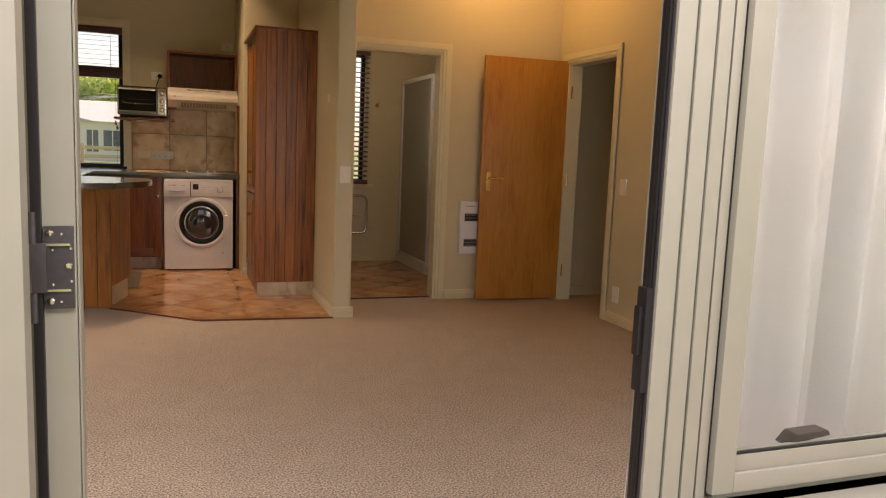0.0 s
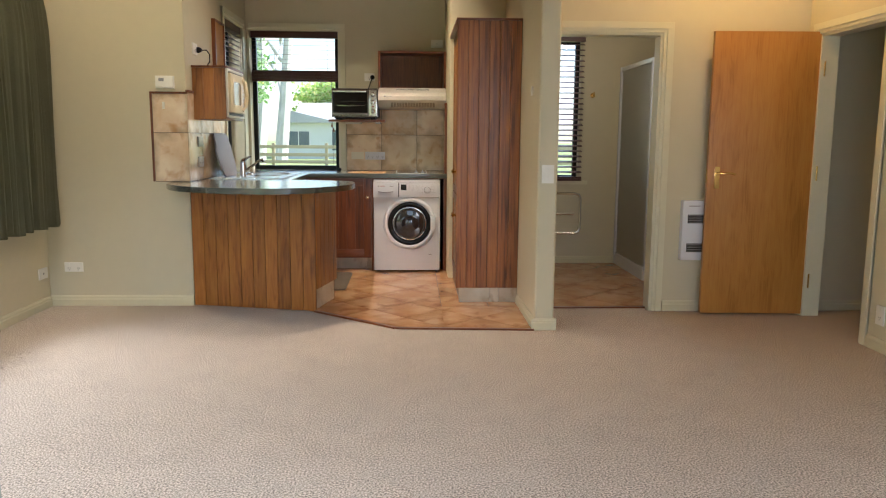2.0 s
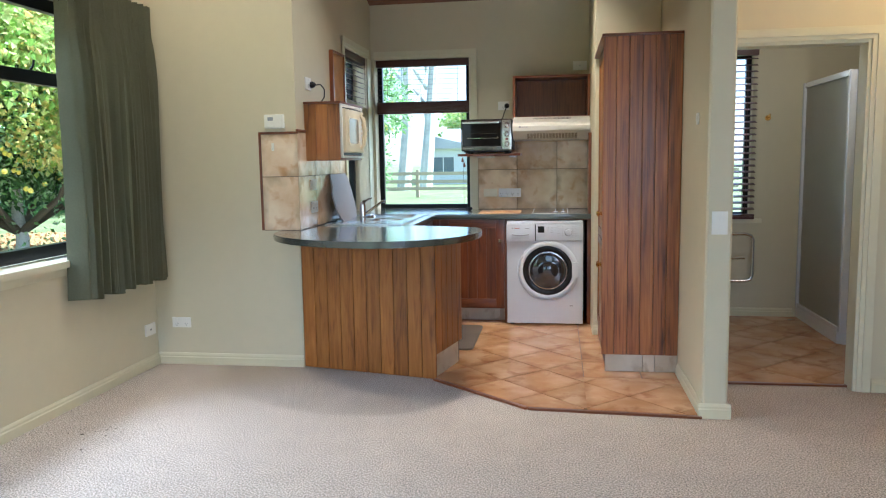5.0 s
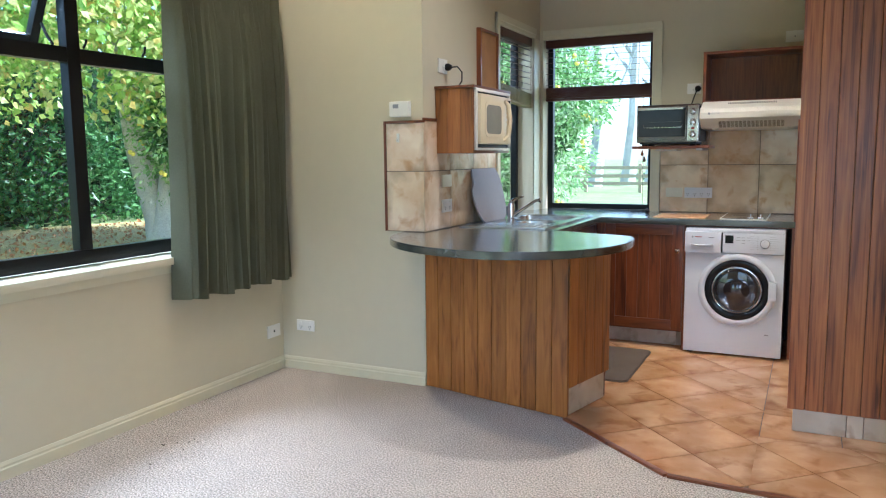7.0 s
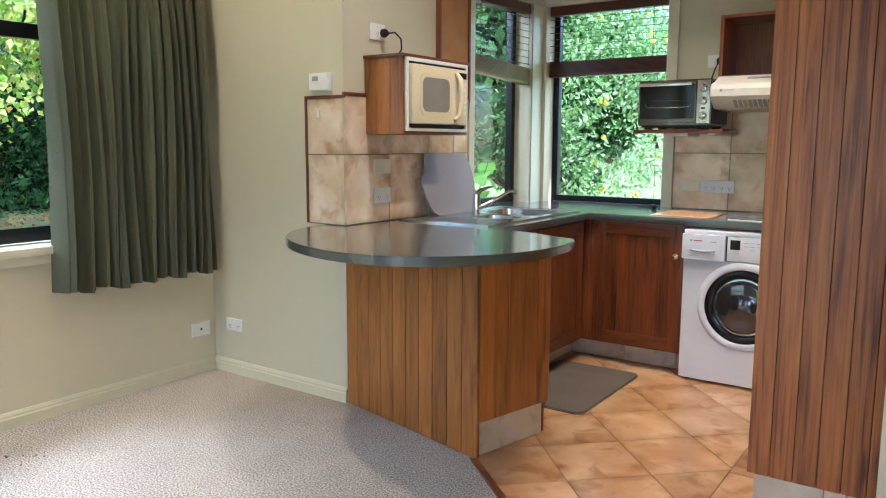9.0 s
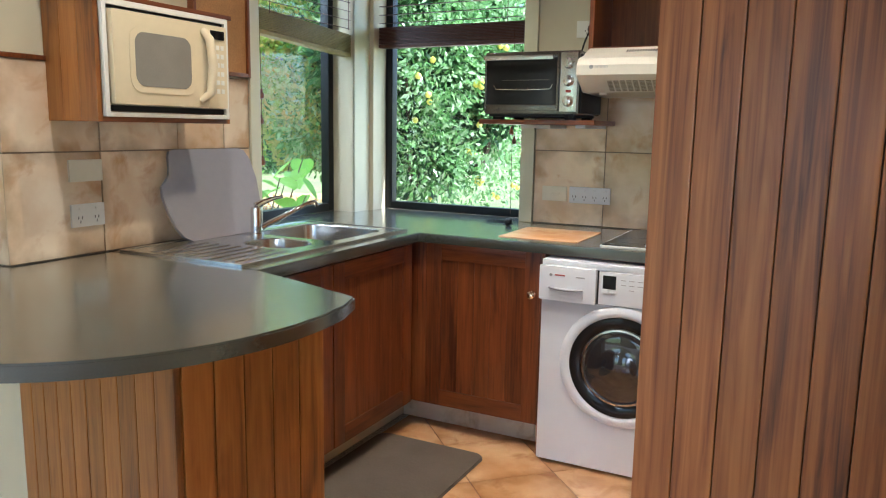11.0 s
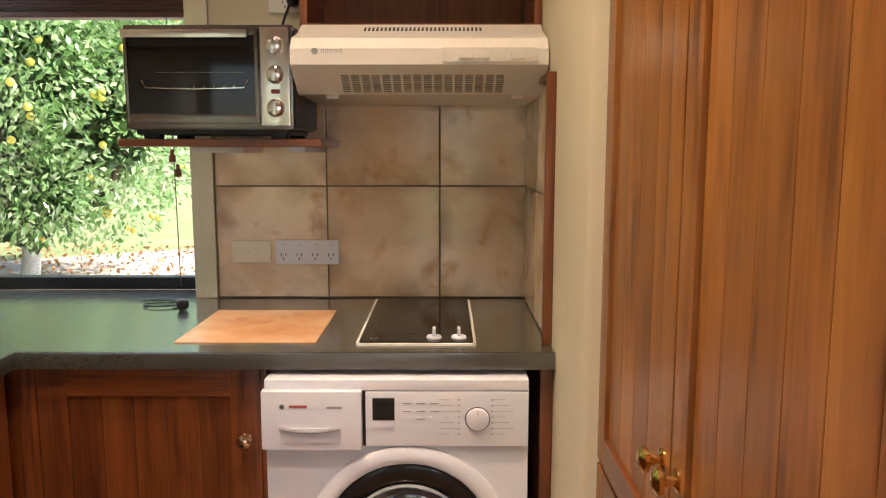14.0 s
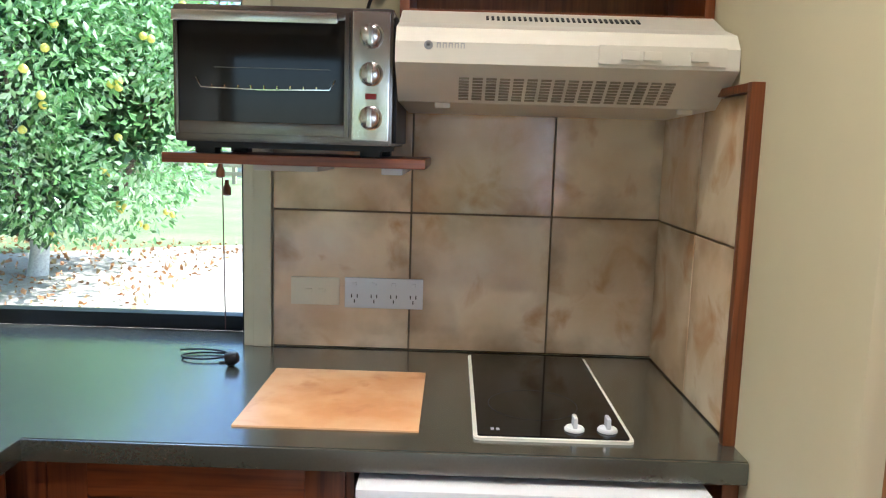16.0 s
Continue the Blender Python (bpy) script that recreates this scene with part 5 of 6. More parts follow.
sh = thing("wall_shelf", (-0.2, 8.35, 1.37), "narrow reddish timber shelf holding a toaster oven", "shelf")
part("shelf_board", B(-0.485, 0.035, 8.165, 8.50, 1.366, 1.386, bev=0.003), RIMUX, sh)
part("bracket", B(-0.34, -0.20, 8.30, YK - 0.012, 1.35, 1.366, bev=0.003), HOODW, sh)
part("bracket", B(-0.055, -0.012, 8.20, YK - 0.012, 1.352, 1.366, bev=0.003), WHITE, sh)

to = thing("toaster_oven", (-0.24, 8.3, 1.386), "brushed steel toaster oven with a dark glass door and three knobs", "toaster oven")
part("case", B(-0.452, -0.030, 8.148, 8.47, 1.408, 1.668, bev=0.010), TOAST, to)
part("side_cover", B(-0.034, -0.024, 8.165, 8.465, 1.415, 1.655, bev=0.004), BLACK, to)
part("door_frame", B((-0.446, -0.437, 8.132, 8.15, 1.424, 1.655), (-0.122, -0.113, 8.132, 8.15, 1.424, 1.655), (-0.437, -0.122, 8.132, 8.15, 1.424, 1.448), (-0.437, -0.122, 8.132, 8.15, 1.640, 1.655), bev=0.002), TOAST, to)
gl_ = part("door_glass", B(-0.438, -0.121, 8.139, 8.147, 1.446, 1.642), DGLASS, to, "dark reflecting glass", smooth=False)
part("door_handle", B((-0.440, -0.132, 8.106, 8.118, 1.630, 1.650), (-0.440, -0.428, 8.116, 8.140, 1.632, 1.648), (-0.144, -0.132, 8.116, 8.140, 1.632, 1.648), bev=0.004), STEEL, to, "flat brushed bar handle")
for k_ in range(9):
    part("rack_prong", rod(bmesh.new(), (-0.375 + k_ * 0.025, 8.1365, 1.510), (-0.375 + k_ * 0.025, 8.1365, 1.517), 0.0012, seg=5), CHROME, gl_)
part("wire_rack", tube(bmesh.new(), [(-0.405, 8.137, 1.530), (-0.395, 8.136, 1.512), (-0.28, 8.136, 1.509), (-0.15, 8.136, 1.512), (-0.14, 8.137, 1.530)], 0.0016, 6), CHROME, gl_)
part("wire_rack", B(-0.37, -0.15, 8.1375, 8.139, 1.549, 1.5502), TOAST, gl_)
part("control_panel", B(-0.108, -0.036, 8.136, 8.15, 1.418, 1.660, bev=0.004), STEEL, to)
for z in (1.614, 1.544, 1.462):
    kk = part("knob", lathe(bmesh.new(), [(0.023, 0.0), (0.023, 0.004), (0.020, 0.006), (0.018, 0.020), (0.015, 0.022), (0.0, 0.022)], Matrix.Translation((-0.071, 8.136, z)) @ FACE_Y, 24), STEEL, to)
    part("grip", B(-0.076, -0.066, 8.107, 8.120, z - 0.018, z + 0.018, bev=0.003), STEEL, kk)
part("pilot_lamp", B(-0.082, -0.060, 8.132, 8.137, 1.497, 1.508, bev=0.002), mat("red_lens", (0.25, 0.02, 0.02), 0.2), to, "small red pilot lamp")
part("base_tray", B(-0.43, -0.05, 8.152, 8.45, 1.398, 1.409), BLACK, to)
for x in (-0.40, -0.075):
    for y in (8.19, 8.43):
        part("foot", B(x - 0.02, x + 0.02, y - 0.02, y + 0.02, 1.386, 1.409, bev=0.004), BLACK, to)

# ---- microwave in its timber box ----
mb = thing("microwave_box", (-1.17, 6.95, 1.345), "reddish tongue-and-groove timber box on the wall holding a microwave", "shelf box")
for i in range(3):
    x0 = X1 + 0.003 + i * 0.079
    part("board", B(x0, x0 + 0.078, 6.668, 6.685, 1.345, 1.712, bev=0.003), RIMU, mb, smooth=False)
part("far_side", B(X1 + 0.003, -1.062, 7.215, 7.232, 1.345, 1.712, bev=0.002), RIMU, mb)
part("top_board", B(X1 + 0.001, -1.05, 6.66, 7.238, 1.712, 1.727, bev=0.002), RIMUY, mb)
part("bottom_board", B(X1 + 0.001, -1.062, 6.685, 7.215, 1.345, 1.361, bev=0.002), RIMUY, mb)
mw = thing("microwave", (-1.17, 6.95, 1.361), "cream microwave oven with a grey window, set in a timber box", "microwave")
part("case", B(X1 + 0.02, -1.062, 6.69, 7.21, 1.385, 1.69, bev=0.004), MWAVE, mw)
part("trim_frame", B((-1.062, -1.046, 6.686, 6.702, 1.361, 1.712), (-1.062, -1.046, 7.198, 7.214, 1.361, 1.712), (-1.062, -1.046, 6.702, 7.198, 1.694, 1.712), (-1.062, -1.046, 6.702, 7.198, 1.361, 1.376), bev=0.003), PLASTIC, mw, "white surround")
for z0, z1 in ((1.684, 1.694), (1.378, 1.396)):
    part("vent", B(-1.062, -1.055, 6.705, 7.195, z0, z1), BLACK, mw, smooth=False)
md = part("door", B(-1.06, -1.028, 6.706, 7.10, 1.398, 1.682, bev=0.010), MWAVE, mw)
part("window_rim", prism(bmesh.new(), rrect(6.765, 7.035, 1.437, 1.643, 0.045), -1.030, -1.0255, FACE_X), MWAVE, md)
part("window", prism(bmesh.new(), rrect(6.785, 7.015, 1.457, 1.623, 0.035), -1.0265, -1.0245, FACE_X), mat("grey_mesh_window", (0.26, 0.24, 0.20), 0.15, var=0.1, scale=60), md, "grey meshed window")
part("handle", tube(bmesh.new(), [(-1.03, 7.075, 1.66), (-1.008, 7.085, 1.63), (-1.0, 7.092, 1.54), (-1.008, 7.085, 1.45), (-1.03, 7.06, 1.42)], [0.014, 0.015, 0.016, 0.015, 0.012], 10), MWAVE, md)
cp = part("control_panel", B(-1.06, -1.034, 7.103, 7.194, 1.398, 1.682, bev=0.006), MWAVE, mw)
part("display", B(-1.036, -1.031, 7.115, 7.18, 1.635, 1.665, bev=0.002), DGLASS, cp, "black display")
for i in range(6):
    for j in range(3):
        part("key", B(-1.036, -1.0325, 7.118 + j * 0.022, 7.134 + j * 0.022, 1.600 - i * 0.03, 1.616 - i * 0.03, bev=0.001), PLASTIC, cp)

pb = thing("pinboard", (X1, 7.44, 1.54), "cork pinboard in a thin timber frame on the wall", "pinboard")
part("cork", B(X1 + 0.002, X1 + 0.018, 7.29, 7.575, 1.552, 2.13), CORK, pb)
part("frame", B((X1, X1 + 0.03, 7.275, 7.292, 1.537, 2.145), (X1, X1 + 0.03, 7.573, 7.588, 1.537, 2.145), (X1, X1 + 0.03, 7.292, 7.573, 1.537, 1.553), (X1, X1 + 0.03, 7.292, 7.573, 2.129, 2.145), bev=0.002), RIMUD, pb)

# cutting board leaning on the tiles
bm = bmesh.new()
pts = [(0.10, 0.0), (0.06, 0.02), (0.03, 0.06), (0.01, 0.12), (0.0, 0.18), (0.005, 0.215), (0.03, 0.235), (0.05, 0.255), (0.06, 0.29), (0.065, 0.325), (0.075, 0.345), (0.10, 0.35), (0.44, 0.35), (0.475, 0.34), (0.50, 0.30), (0.515, 0.22), (0.51, 0.12), (0.49, 0.05), (0.46, 0.01), (0.42, 0.0)]
lean = Matrix.Translation((-1.195, 7.06, 0.906)) @ Matrix.Rotation(radians(-14), 4, "Y") @ FACE_X
prism(bm, pts, -0.006, 0.006, lean)
solid("cutting_board", bm, BOARD, "grey plastic cutting board leaning against the wall tiles", "cutting board", kind="")

# ---- plates, sockets and small fittings ----


def plate(name, axis, face, out, u0, u1, z0, z1, label, category, bits=(), group="", material=PLASTIC):
    """A wall plate; bits: (kind, u, z, w, h) of rockers and slots."""
    t = thing(name, ((u0 + u1) / 2, face, z0) if axis == "x" else (face, (u0 + u1) / 2, z0), label, category, group)

    def b(a, c, d, e, t0, t1, bev=0.0015):
        lo, hi = sorted((face + out * t0, face + out * t1))
        return B(a, c, lo, hi, d, e, bev=bev) if axis == "x" else B(lo, hi, a, c, d, e, bev=bev)
    part("plate", b(u0, u1, z0, z1, 0.0, 0.009, 0.002), material, t)
    for kind, u, z, w, h in bits:
        if kind == "rocker":
            part("rocker", b(u - w / 2, u + w / 2, z - h / 2, z + h / 2, 0.008, 0.013), material, t)
        else:
            part("slot", b(u - w / 2, u + w / 2, z - h / 2, z + h / 2, 0.008, 0.0096, 0), GREYT if kind == "mark" else BLACK, t, smooth=False)
    return t


def socket_bits(u0, u1, z0, z1, n):
    out, w = [], (u1 - u0) / n
    for i in range(n):
        u = u0 + w * (i + 0.5)
        zc = z0 + (z1 - z0) * 0.36
        out += [("rocker", u, z0 + (z1 - z0) * 0.80, 0.011, 0.008), ("slot", u - 0.007, zc + 0.003, 0.0025, 0.009), ("slot", u + 0.007, zc + 0.003, 0.0025, 0.009), ("slot", u, zc - 0.010, 0.0025, 0.009)]
    return out


def socket(axis, face, out, u0, u1, z0, z1, n, label, group="power sockets", material=PLASTIC):
    return plate("power_socket", axis, face, out, u0, u1, z0, z1, label, "power socket", socket_bits(u0, u1, z0, z1, n), group, material)


socket("x", YK - 0.010, -1, -0.171, 0.024, 1.007, 1.083, 4, "white four-way power socket on the wall tiles", material=WHITE)
plate("wall_switch", "x", YK - 0.010, -1, -0.305, -0.185, 1.012, 1.081, "cream double switch plate on the wall tiles", "switch", [("rocker", -0.262, 1.047, 0.02, 0.012), ("rocker", -0.228, 1.047, 0.02, 0.012)], "wall switches", CREAM)
socket("x", YK, -1, -0.172, -0.075, 1.762, 1.836, 1, "white power socket with a black plug above the oven")
plate("wall_switch", "x", YK, -1, 0.47, 0.585, 2.083, 2.158, "white blank switch plate high on the wall", "switch", [("mark", 0.528, 2.12, 0.008, 0.008)], "wall switches")
socket("x", YA, -1, -2.212, -2.082, 0.250, 0.318, 2, "white double power socket above the skirting")
plate("aerial_socket", "y", X0, 1, 6.355, 6.475, 0.215, 0.292, "white aerial socket plate above the skirting", "aerial socket", [("slot", 6.415, 0.253, 0.012, 0.012)])
socket("y", X1, 1, 6.708, 6.822, 1.812, 1.892, 1, "white power socket with a black plug above the microwave")
plate("wall_switch", "y", X1 + 0.010, 1, 6.722, 6.848, 1.148, 1.220, "cream blank plate on the brown tiles", "switch", (), "wall switches", CREAM)
socket("y", X1 + 0.010, 1, 6.722, 6.848, 0.998, 1.074, 2, "white power socket on the brown tiles")
plate("wall_switch", "x", 5.765, -1, 1.10, 1.176, 0.945, 1.060, "white light switch on the partition end", "switch", [("rocker", 1.138, 1.025, 0.012, 0.02), ("rocker", 1.138, 0.98, 0.012, 0.02)], "wall switches")
plate("wall_switch", "y", XR, -1, 5.205, 5.28, 0.93, 1.045, "white light switch by the hall door", "switch", [("rocker", 5.242, 0.99, 0.012, 0.02)], "wall switches")
socket("y", XR, -1, 5.21, 5.285, 0.155, 0.27, 1, "white upright power socket by the hall door")
plate("door_chime_button", "y", 1.075, -1, 6.02, 6.07, 1.50, 1.56, "small cream sensor on the partition wall", "sensor", [("rocker", 6.045, 1.53, 0.02, 0.025)])
th = plate("thermostat", "x", YA, -1, -1.503, -1.375, 1.552, 1.640, "white alarm keypad with a small grey display", "keypad", [("rocker", -1.405, 1.575, 0.03, 0.02)])
part("case", B(-1.50, -1.378, YA - 0.03, YA - 0.008, 1.555, 1.637, bev=0.004), PLASTIC, th)
part("display", B(-1.475, -1.44, YA - 0.033, YA - 0.029, 1.60, 1.622), GREYT, th, "grey display")
hk = thing("adhesive_hook", (-1.455, YA - 0.012, 1.42), "small white stick-on hook on the tiles", "hook")
part("pad", B(-1.463, -1.447, YA - 0.016, YA - 0.010, 1.41, 1.46, bev=0.002), PLASTIC, hk)
part("hook", tube(bmesh.new(), [(-1.455, YA - 0.016, 1.425), (-1.455, YA - 0.03, 1.415), (-1.455, YA - 0.034, 1.43)], 0.003, 6), PLASTIC, hk)


def plug(x, y, z, out, path, label):
    t = thing("power_plug", (x, y, z), label, "plug", "black plugs")
    m = Matrix.Translation((x, y, z)) @ out
    part("plug_body", lathe(bmesh.new(), [(0.021, 0.0), (0.022, 0.014), (0.017, 0.026), (0.010, 0.034), (0.0, 0.036)], m, 16), BLACK, t)
    part("cord", tube(bmesh.new(), path, 0.0042, 8), BLACK, t)
    return t


plug(X1 + 0.012, 6.80, 1.848, FACE_X, [(X1 + 0.045, 6.80, 1.846), (X1 + 0.075, 6.82, 1.85), (X1 + 0.09, 6.85, 1.82), (X1 + 0.085, 6.86, 1.77), (X1 + 0.06, 6.845, 1.727)], "black plug and cord in a wall socket above a microwave")
plug(-0.095, YK - 0.012, 1.797, FACE_Y, [(-0.095, YK - 0.045, 1.795), (-0.10, YK - 0.06, 1.775), (-0.115, YK - 0.065, 1.735), (-0.13, YK - 0.06, 1.69), (-0.14, YK - 0.08, 1.665)], "black plug and cord in a wall socket above a toaster oven")
cd_ = thing("loose_plug", (-0.50, 8.40, 0.9), "small black plug with a coiled thin lead on the worktop", "plug")
part("plug_body", lathe(bmesh.new(), [(0.016, 0.0), (0.017, 0.012), (0.011, 0.026), (0.0, 0.03)], Matrix.Translation((-0.415, 8.35, 0.914)) @ Matrix.Rotation(radians(75), 4, "Y"), 14), BLACK, cd_)
pts = [(-0.415 - 0.05 + 0.06 * math.cos(a) - 0.004 * a, 8.40 + 0.035 * math.sin(a) + 0.002 * a, 0.903 + 0.002 * (a / 3)) for a in (0.35 * k - 1.2 for k in range(30))]
part("lead", tube(bmesh.new(), pts, 0.0022, 6), BLACK, cd_)

km = thing("floor_mat", (-0.45, 7.4, 0.008), "brown rubber-backed kitchen mat with rounded corners", "mat")
bm = bmesh.new()
pts = []
for qx, qy, a0 in ((-0.295, 7.745, 0), (-0.70, 7.745, 90), (-0.70, 7.055, 180), (-0.295, 7.055, 270)):
    pts += [(qx + 0.05 * math.cos(radians(a0 + 15 * k)), qy + 0.05 * math.sin(radians(a0 + 15 * k))) for k in range(7)]
prism(bm, pts, 0.008, 0.018)
bmesh.ops.bevel(bm, geom=[e for e in bm.edges if e.verts[0].co.z > 0.015 and e.verts[1].co.z > 0.015], offset=0.005, segments=2, affect="EDGES")
part("mat_pad", bm, MATM, km)

# ---- hall side: door, heater ----
td = thing("door_2", (2.7, 6.16, 0.012), "orange-brown veneered flush door, standing open against the wall", "door", kind="structure")
DM = turned(3.055, 6.145, 180 - 2.6)
part("door_leaf", B(0.0, 0.735, -0.038, 0.0, 0.012, 1.945, bev=0.002, m=DM), VENEER, td)
hm = Matrix.Translation((3.055, 6.145, 0)) @ Matrix.Rotation(radians(180 - 2.6), 4, "Z")
for sgn, y in ((1, 0.0), (-1, -0.038)):
    ha = part("door_handle", B(0.655, 0.69, min(y, y + sgn * 0.006), max(y, y + sgn * 0.006), 0.89, 1.04, bev=0.002, m=hm), BRASS, td, "brass lever handle on a long plate")
    part("lever", tube(bmesh.new(), [hm @ Vector(p) for p in ((0.672, y, 0.995), (0.672, y + sgn * 0.045, 0.995), (0.66, y + sgn * 0.052, 0.995), (0.60, y + sgn * 0.05, 0.998), (0.565, y + sgn * 0.048, 0.99))], 0.008, 10), BRASS, ha)
part("latch_plate", B(0.734, 0.7365, -0.03, -0.008, 0.93, 1.02, m=hm), BRASS, td)
for z in (0.25, 1.0, 1.70):
    part("hinge", rod(bmesh.new(), (3.06, 6.135, z - 0.05), (3.06, 6.135, z + 0.05), 0.007), BRASS, td)

ht = thing("wall_heater", (2.36, YB, 0.37), "white slim wall panel heater with two dark grilles", "heater")
part("case", B(2.188, 2.56, YB - 0.055, YB, 0.375, 0.80, bev=0.008), WHITE, ht)
for z in (0.435, 0.640):
    g = part("grille", B(2.225, 2.535, YB - 0.058, YB - 0.05, z, z + 0.062, bev=0.002), BLACK, ht, "dark louvred grille")
    for k in range(5):
        part("louvre", B(2.227, 2.533, YB - 0.064, YB - 0.054, z + 0.007 + k * 0.012, z + 0.010 + k * 0.012), GREYT, g, smooth=False)
part("label", B(2.23, 2.31, YB - 0.0565, YB - 0.054, 0.758, 0.765), GREYT, ht, smooth=False)

# ---- bathroom ----
sw = thing("shower_cubicle", (2.6, 7.9, 0), "white framed shower cubicle with obscured glass panels", "shower")
part("tray", prism(bmesh.new(), [(2.285, 8.36), (2.285, 7.43), (2.33, 7.39), (3.19, 7.39), (3.19, 8.36)], 0.008, 0.095), WHITE, sw)
for x, y in ((2.30, 8.345), (2.31, 7.41), (3.17, 7.41)):
    part("post", B(x - 0.02, x + 0.025, y - 0.02, y + 0.02, 0.095, 1.90, bev=0.003), WHITE, sw)
part("head_rail", B(2.285, 2.32, 7.43, 8.325, 1.86, 1.90, bev=0.003), WHITE, sw)
part("head_rail", B(2.335, 3.15, 7.395, 7.425, 1.86, 1.90, bev=0.003), WHITE, sw)
part("sill_rail", B(2.285, 2.32, 7.43, 8.325, 0.095, 0.125, bev=0.003), WHITE, sw)
part("sill_rail", B(2.335, 3.15, 7.395, 7.425, 0.095, 0.125, bev=0.003), WHITE, sw)
part("glass_panel", B(2.298, 2.304, 7.43, 8.325, 0.12, 1.865), FROST, sw, "obscured glass", smooth=False)
part("glass_panel", B(2.335, 3.15, 7.408, 7.414, 0.12, 1.865), FROST, sw, "obscured glass", smooth=False)
tw = thing("heated_towel_rail", (1.75, 8.30, 0.3), "chrome heated towel rail with rounded ends on the wall", "towel rail")
part("rail", tube(bmesh.new(), [(1.45, 8.30, 0.70), (1.86, 8.30, 0.70), (1.905, 8.30, 0.685), (1.92, 8.30, 0.65), (1.92, 8.30, 0.36), (1.905, 8.30, 0.325), (1.86, 8.30, 0.31), (1.45, 8.30, 0.31)], 0.013, 10), CHROME, tw)
part("rail", rod(bmesh.new(), (1.45, 8.30, 0.50), (1.86, 8.30, 0.50), 0.010), CHROME, tw)
part("upright", rod(bmesh.new(), (1.46, 8.30, 0.31), (1.46, 8.30, 0.70), 0.012), CHROME, tw)
for z in (0.36, 0.65):
    part("bracket", rod(bmesh.new(), (1.92, 8.30, z), (1.92, 8.37, z), 0.009), CHROME, tw)
rh = thing("robe_hook", (2.02, 8.36, 1.63), "small brass robe hook on the bathroom wall", "hook")
part("rose", rod(bmesh.new(), (2.02, 8.37, 1.635), (2.02, 8.357, 1.635), 0.022), BRASS, rh)
part("hook", tube(bmesh.new(), [(2.02, 8.36, 1.64), (2.02, 8.33, 1.63), (2.02, 8.31, 1.645), (2.02, 8.305, 1.665)], 0.006, 8), BRASS, rh)
part("window_sill", B(1.26, 1.99, 8.33, 8.45, 0.785, 0.82, bev=0.003), TRIM, thing("window_7", (1.6, 8.4, 0.78), "cream painted bathroom window sill", "window sill", kind="structure"))

# tiny dry flecks on the carpet
rng = random.Random(77)
bm = bmesh.new()
for k in range(14):
    x, y = -1.97 + rng.gauss(0, 0.06), 5.2 + rng.gauss(0, 0.09)
    r = rng.uniform(0.002, 0.006)
    box(bm, -r, r, -r * 0.5, r * 0.5, 0.0, 0.003, m=Matrix.Translation((x, y, 0.0005)) @ Matrix.Rotation(rng.uniform(0, 3), 4, "Z"))
tagged(solid("carpet_crumbs", bm, TWIG, "few dark dry flecks lying on the carpet", "crumbs"), "few dark dry flecks lying on the carpet", "crumbs", "", "stuff")

# ---- outside ----
GZ = -0.30
bm = bmesh.new()
bmesh.ops.create_grid(bm, x_segments=60, y_segments=60, size=260)
for v in bm.verts:
    v.co.z = GZ
ground = solid("ground", bm, GRASS, "mown lawn with worn and leaf-strewn patches", "lawn")
soil = mat("bare_soil", (0.42, 0.36, 0.28), 0.95, var=0.35, scale=4, bump=0.9, bump_scale=20)
bm = bmesh.new()
pts = [(-2.6 + 5.6 * math.cos(a) * (1 + 0.12 * math.sin(3 * a)), 14.0 + 4.6 * math.sin(a) * (1 + 0.1 * math.cos(4 * a))) for a in (2 * math.pi * k / 40 for k in range(40))]
prism(bm, pts, GZ - 0.05, GZ + 0.006)
solid("soil_patch", bm, soil, "pale bare soil strewn with dry leaves under the citrus tree", "soil")
bm = bmesh.new()
pts = [(-11.0 + 5.4 * math.cos(a) * (1 + 0.10 * math.sin(3 * a)), 10.5 + 9.5 * math.sin(a) * (1 + 0.08 * math.cos(5 * a))) for a in (2 * math.pi * k / 44 for k in range(44))]
prism(bm, pts, GZ - 0.05, GZ + 0.004)
solid("leaf_strewn_lawn", bm, mat("leafy_lawn", (0.40, 0.31, 0.12), 0.95, var=0.5, scale=4, bump=0.3, bump_scale=25, fine=0.6), "thin lawn covered with tan and orange fallen leaves", "lawn")
dk = thing("deck", (0.6, 0.2, GZ), "weathered grey timber deck in front of the door", "deck", kind="structure")
part("bearer", B((-2.6, 3.2, -1.35, -1.25, GZ, -0.16), (-2.6, 3.2, 1.35, 1.45, GZ, -0.16)), DECK, dk)
for i in range(21):
    y = -1.4 + i * 0.14
    part("plank", B(-2.7, 3.3, y, y + 0.134, -0.16, -0.13, bev=0.003), DECK, dk)


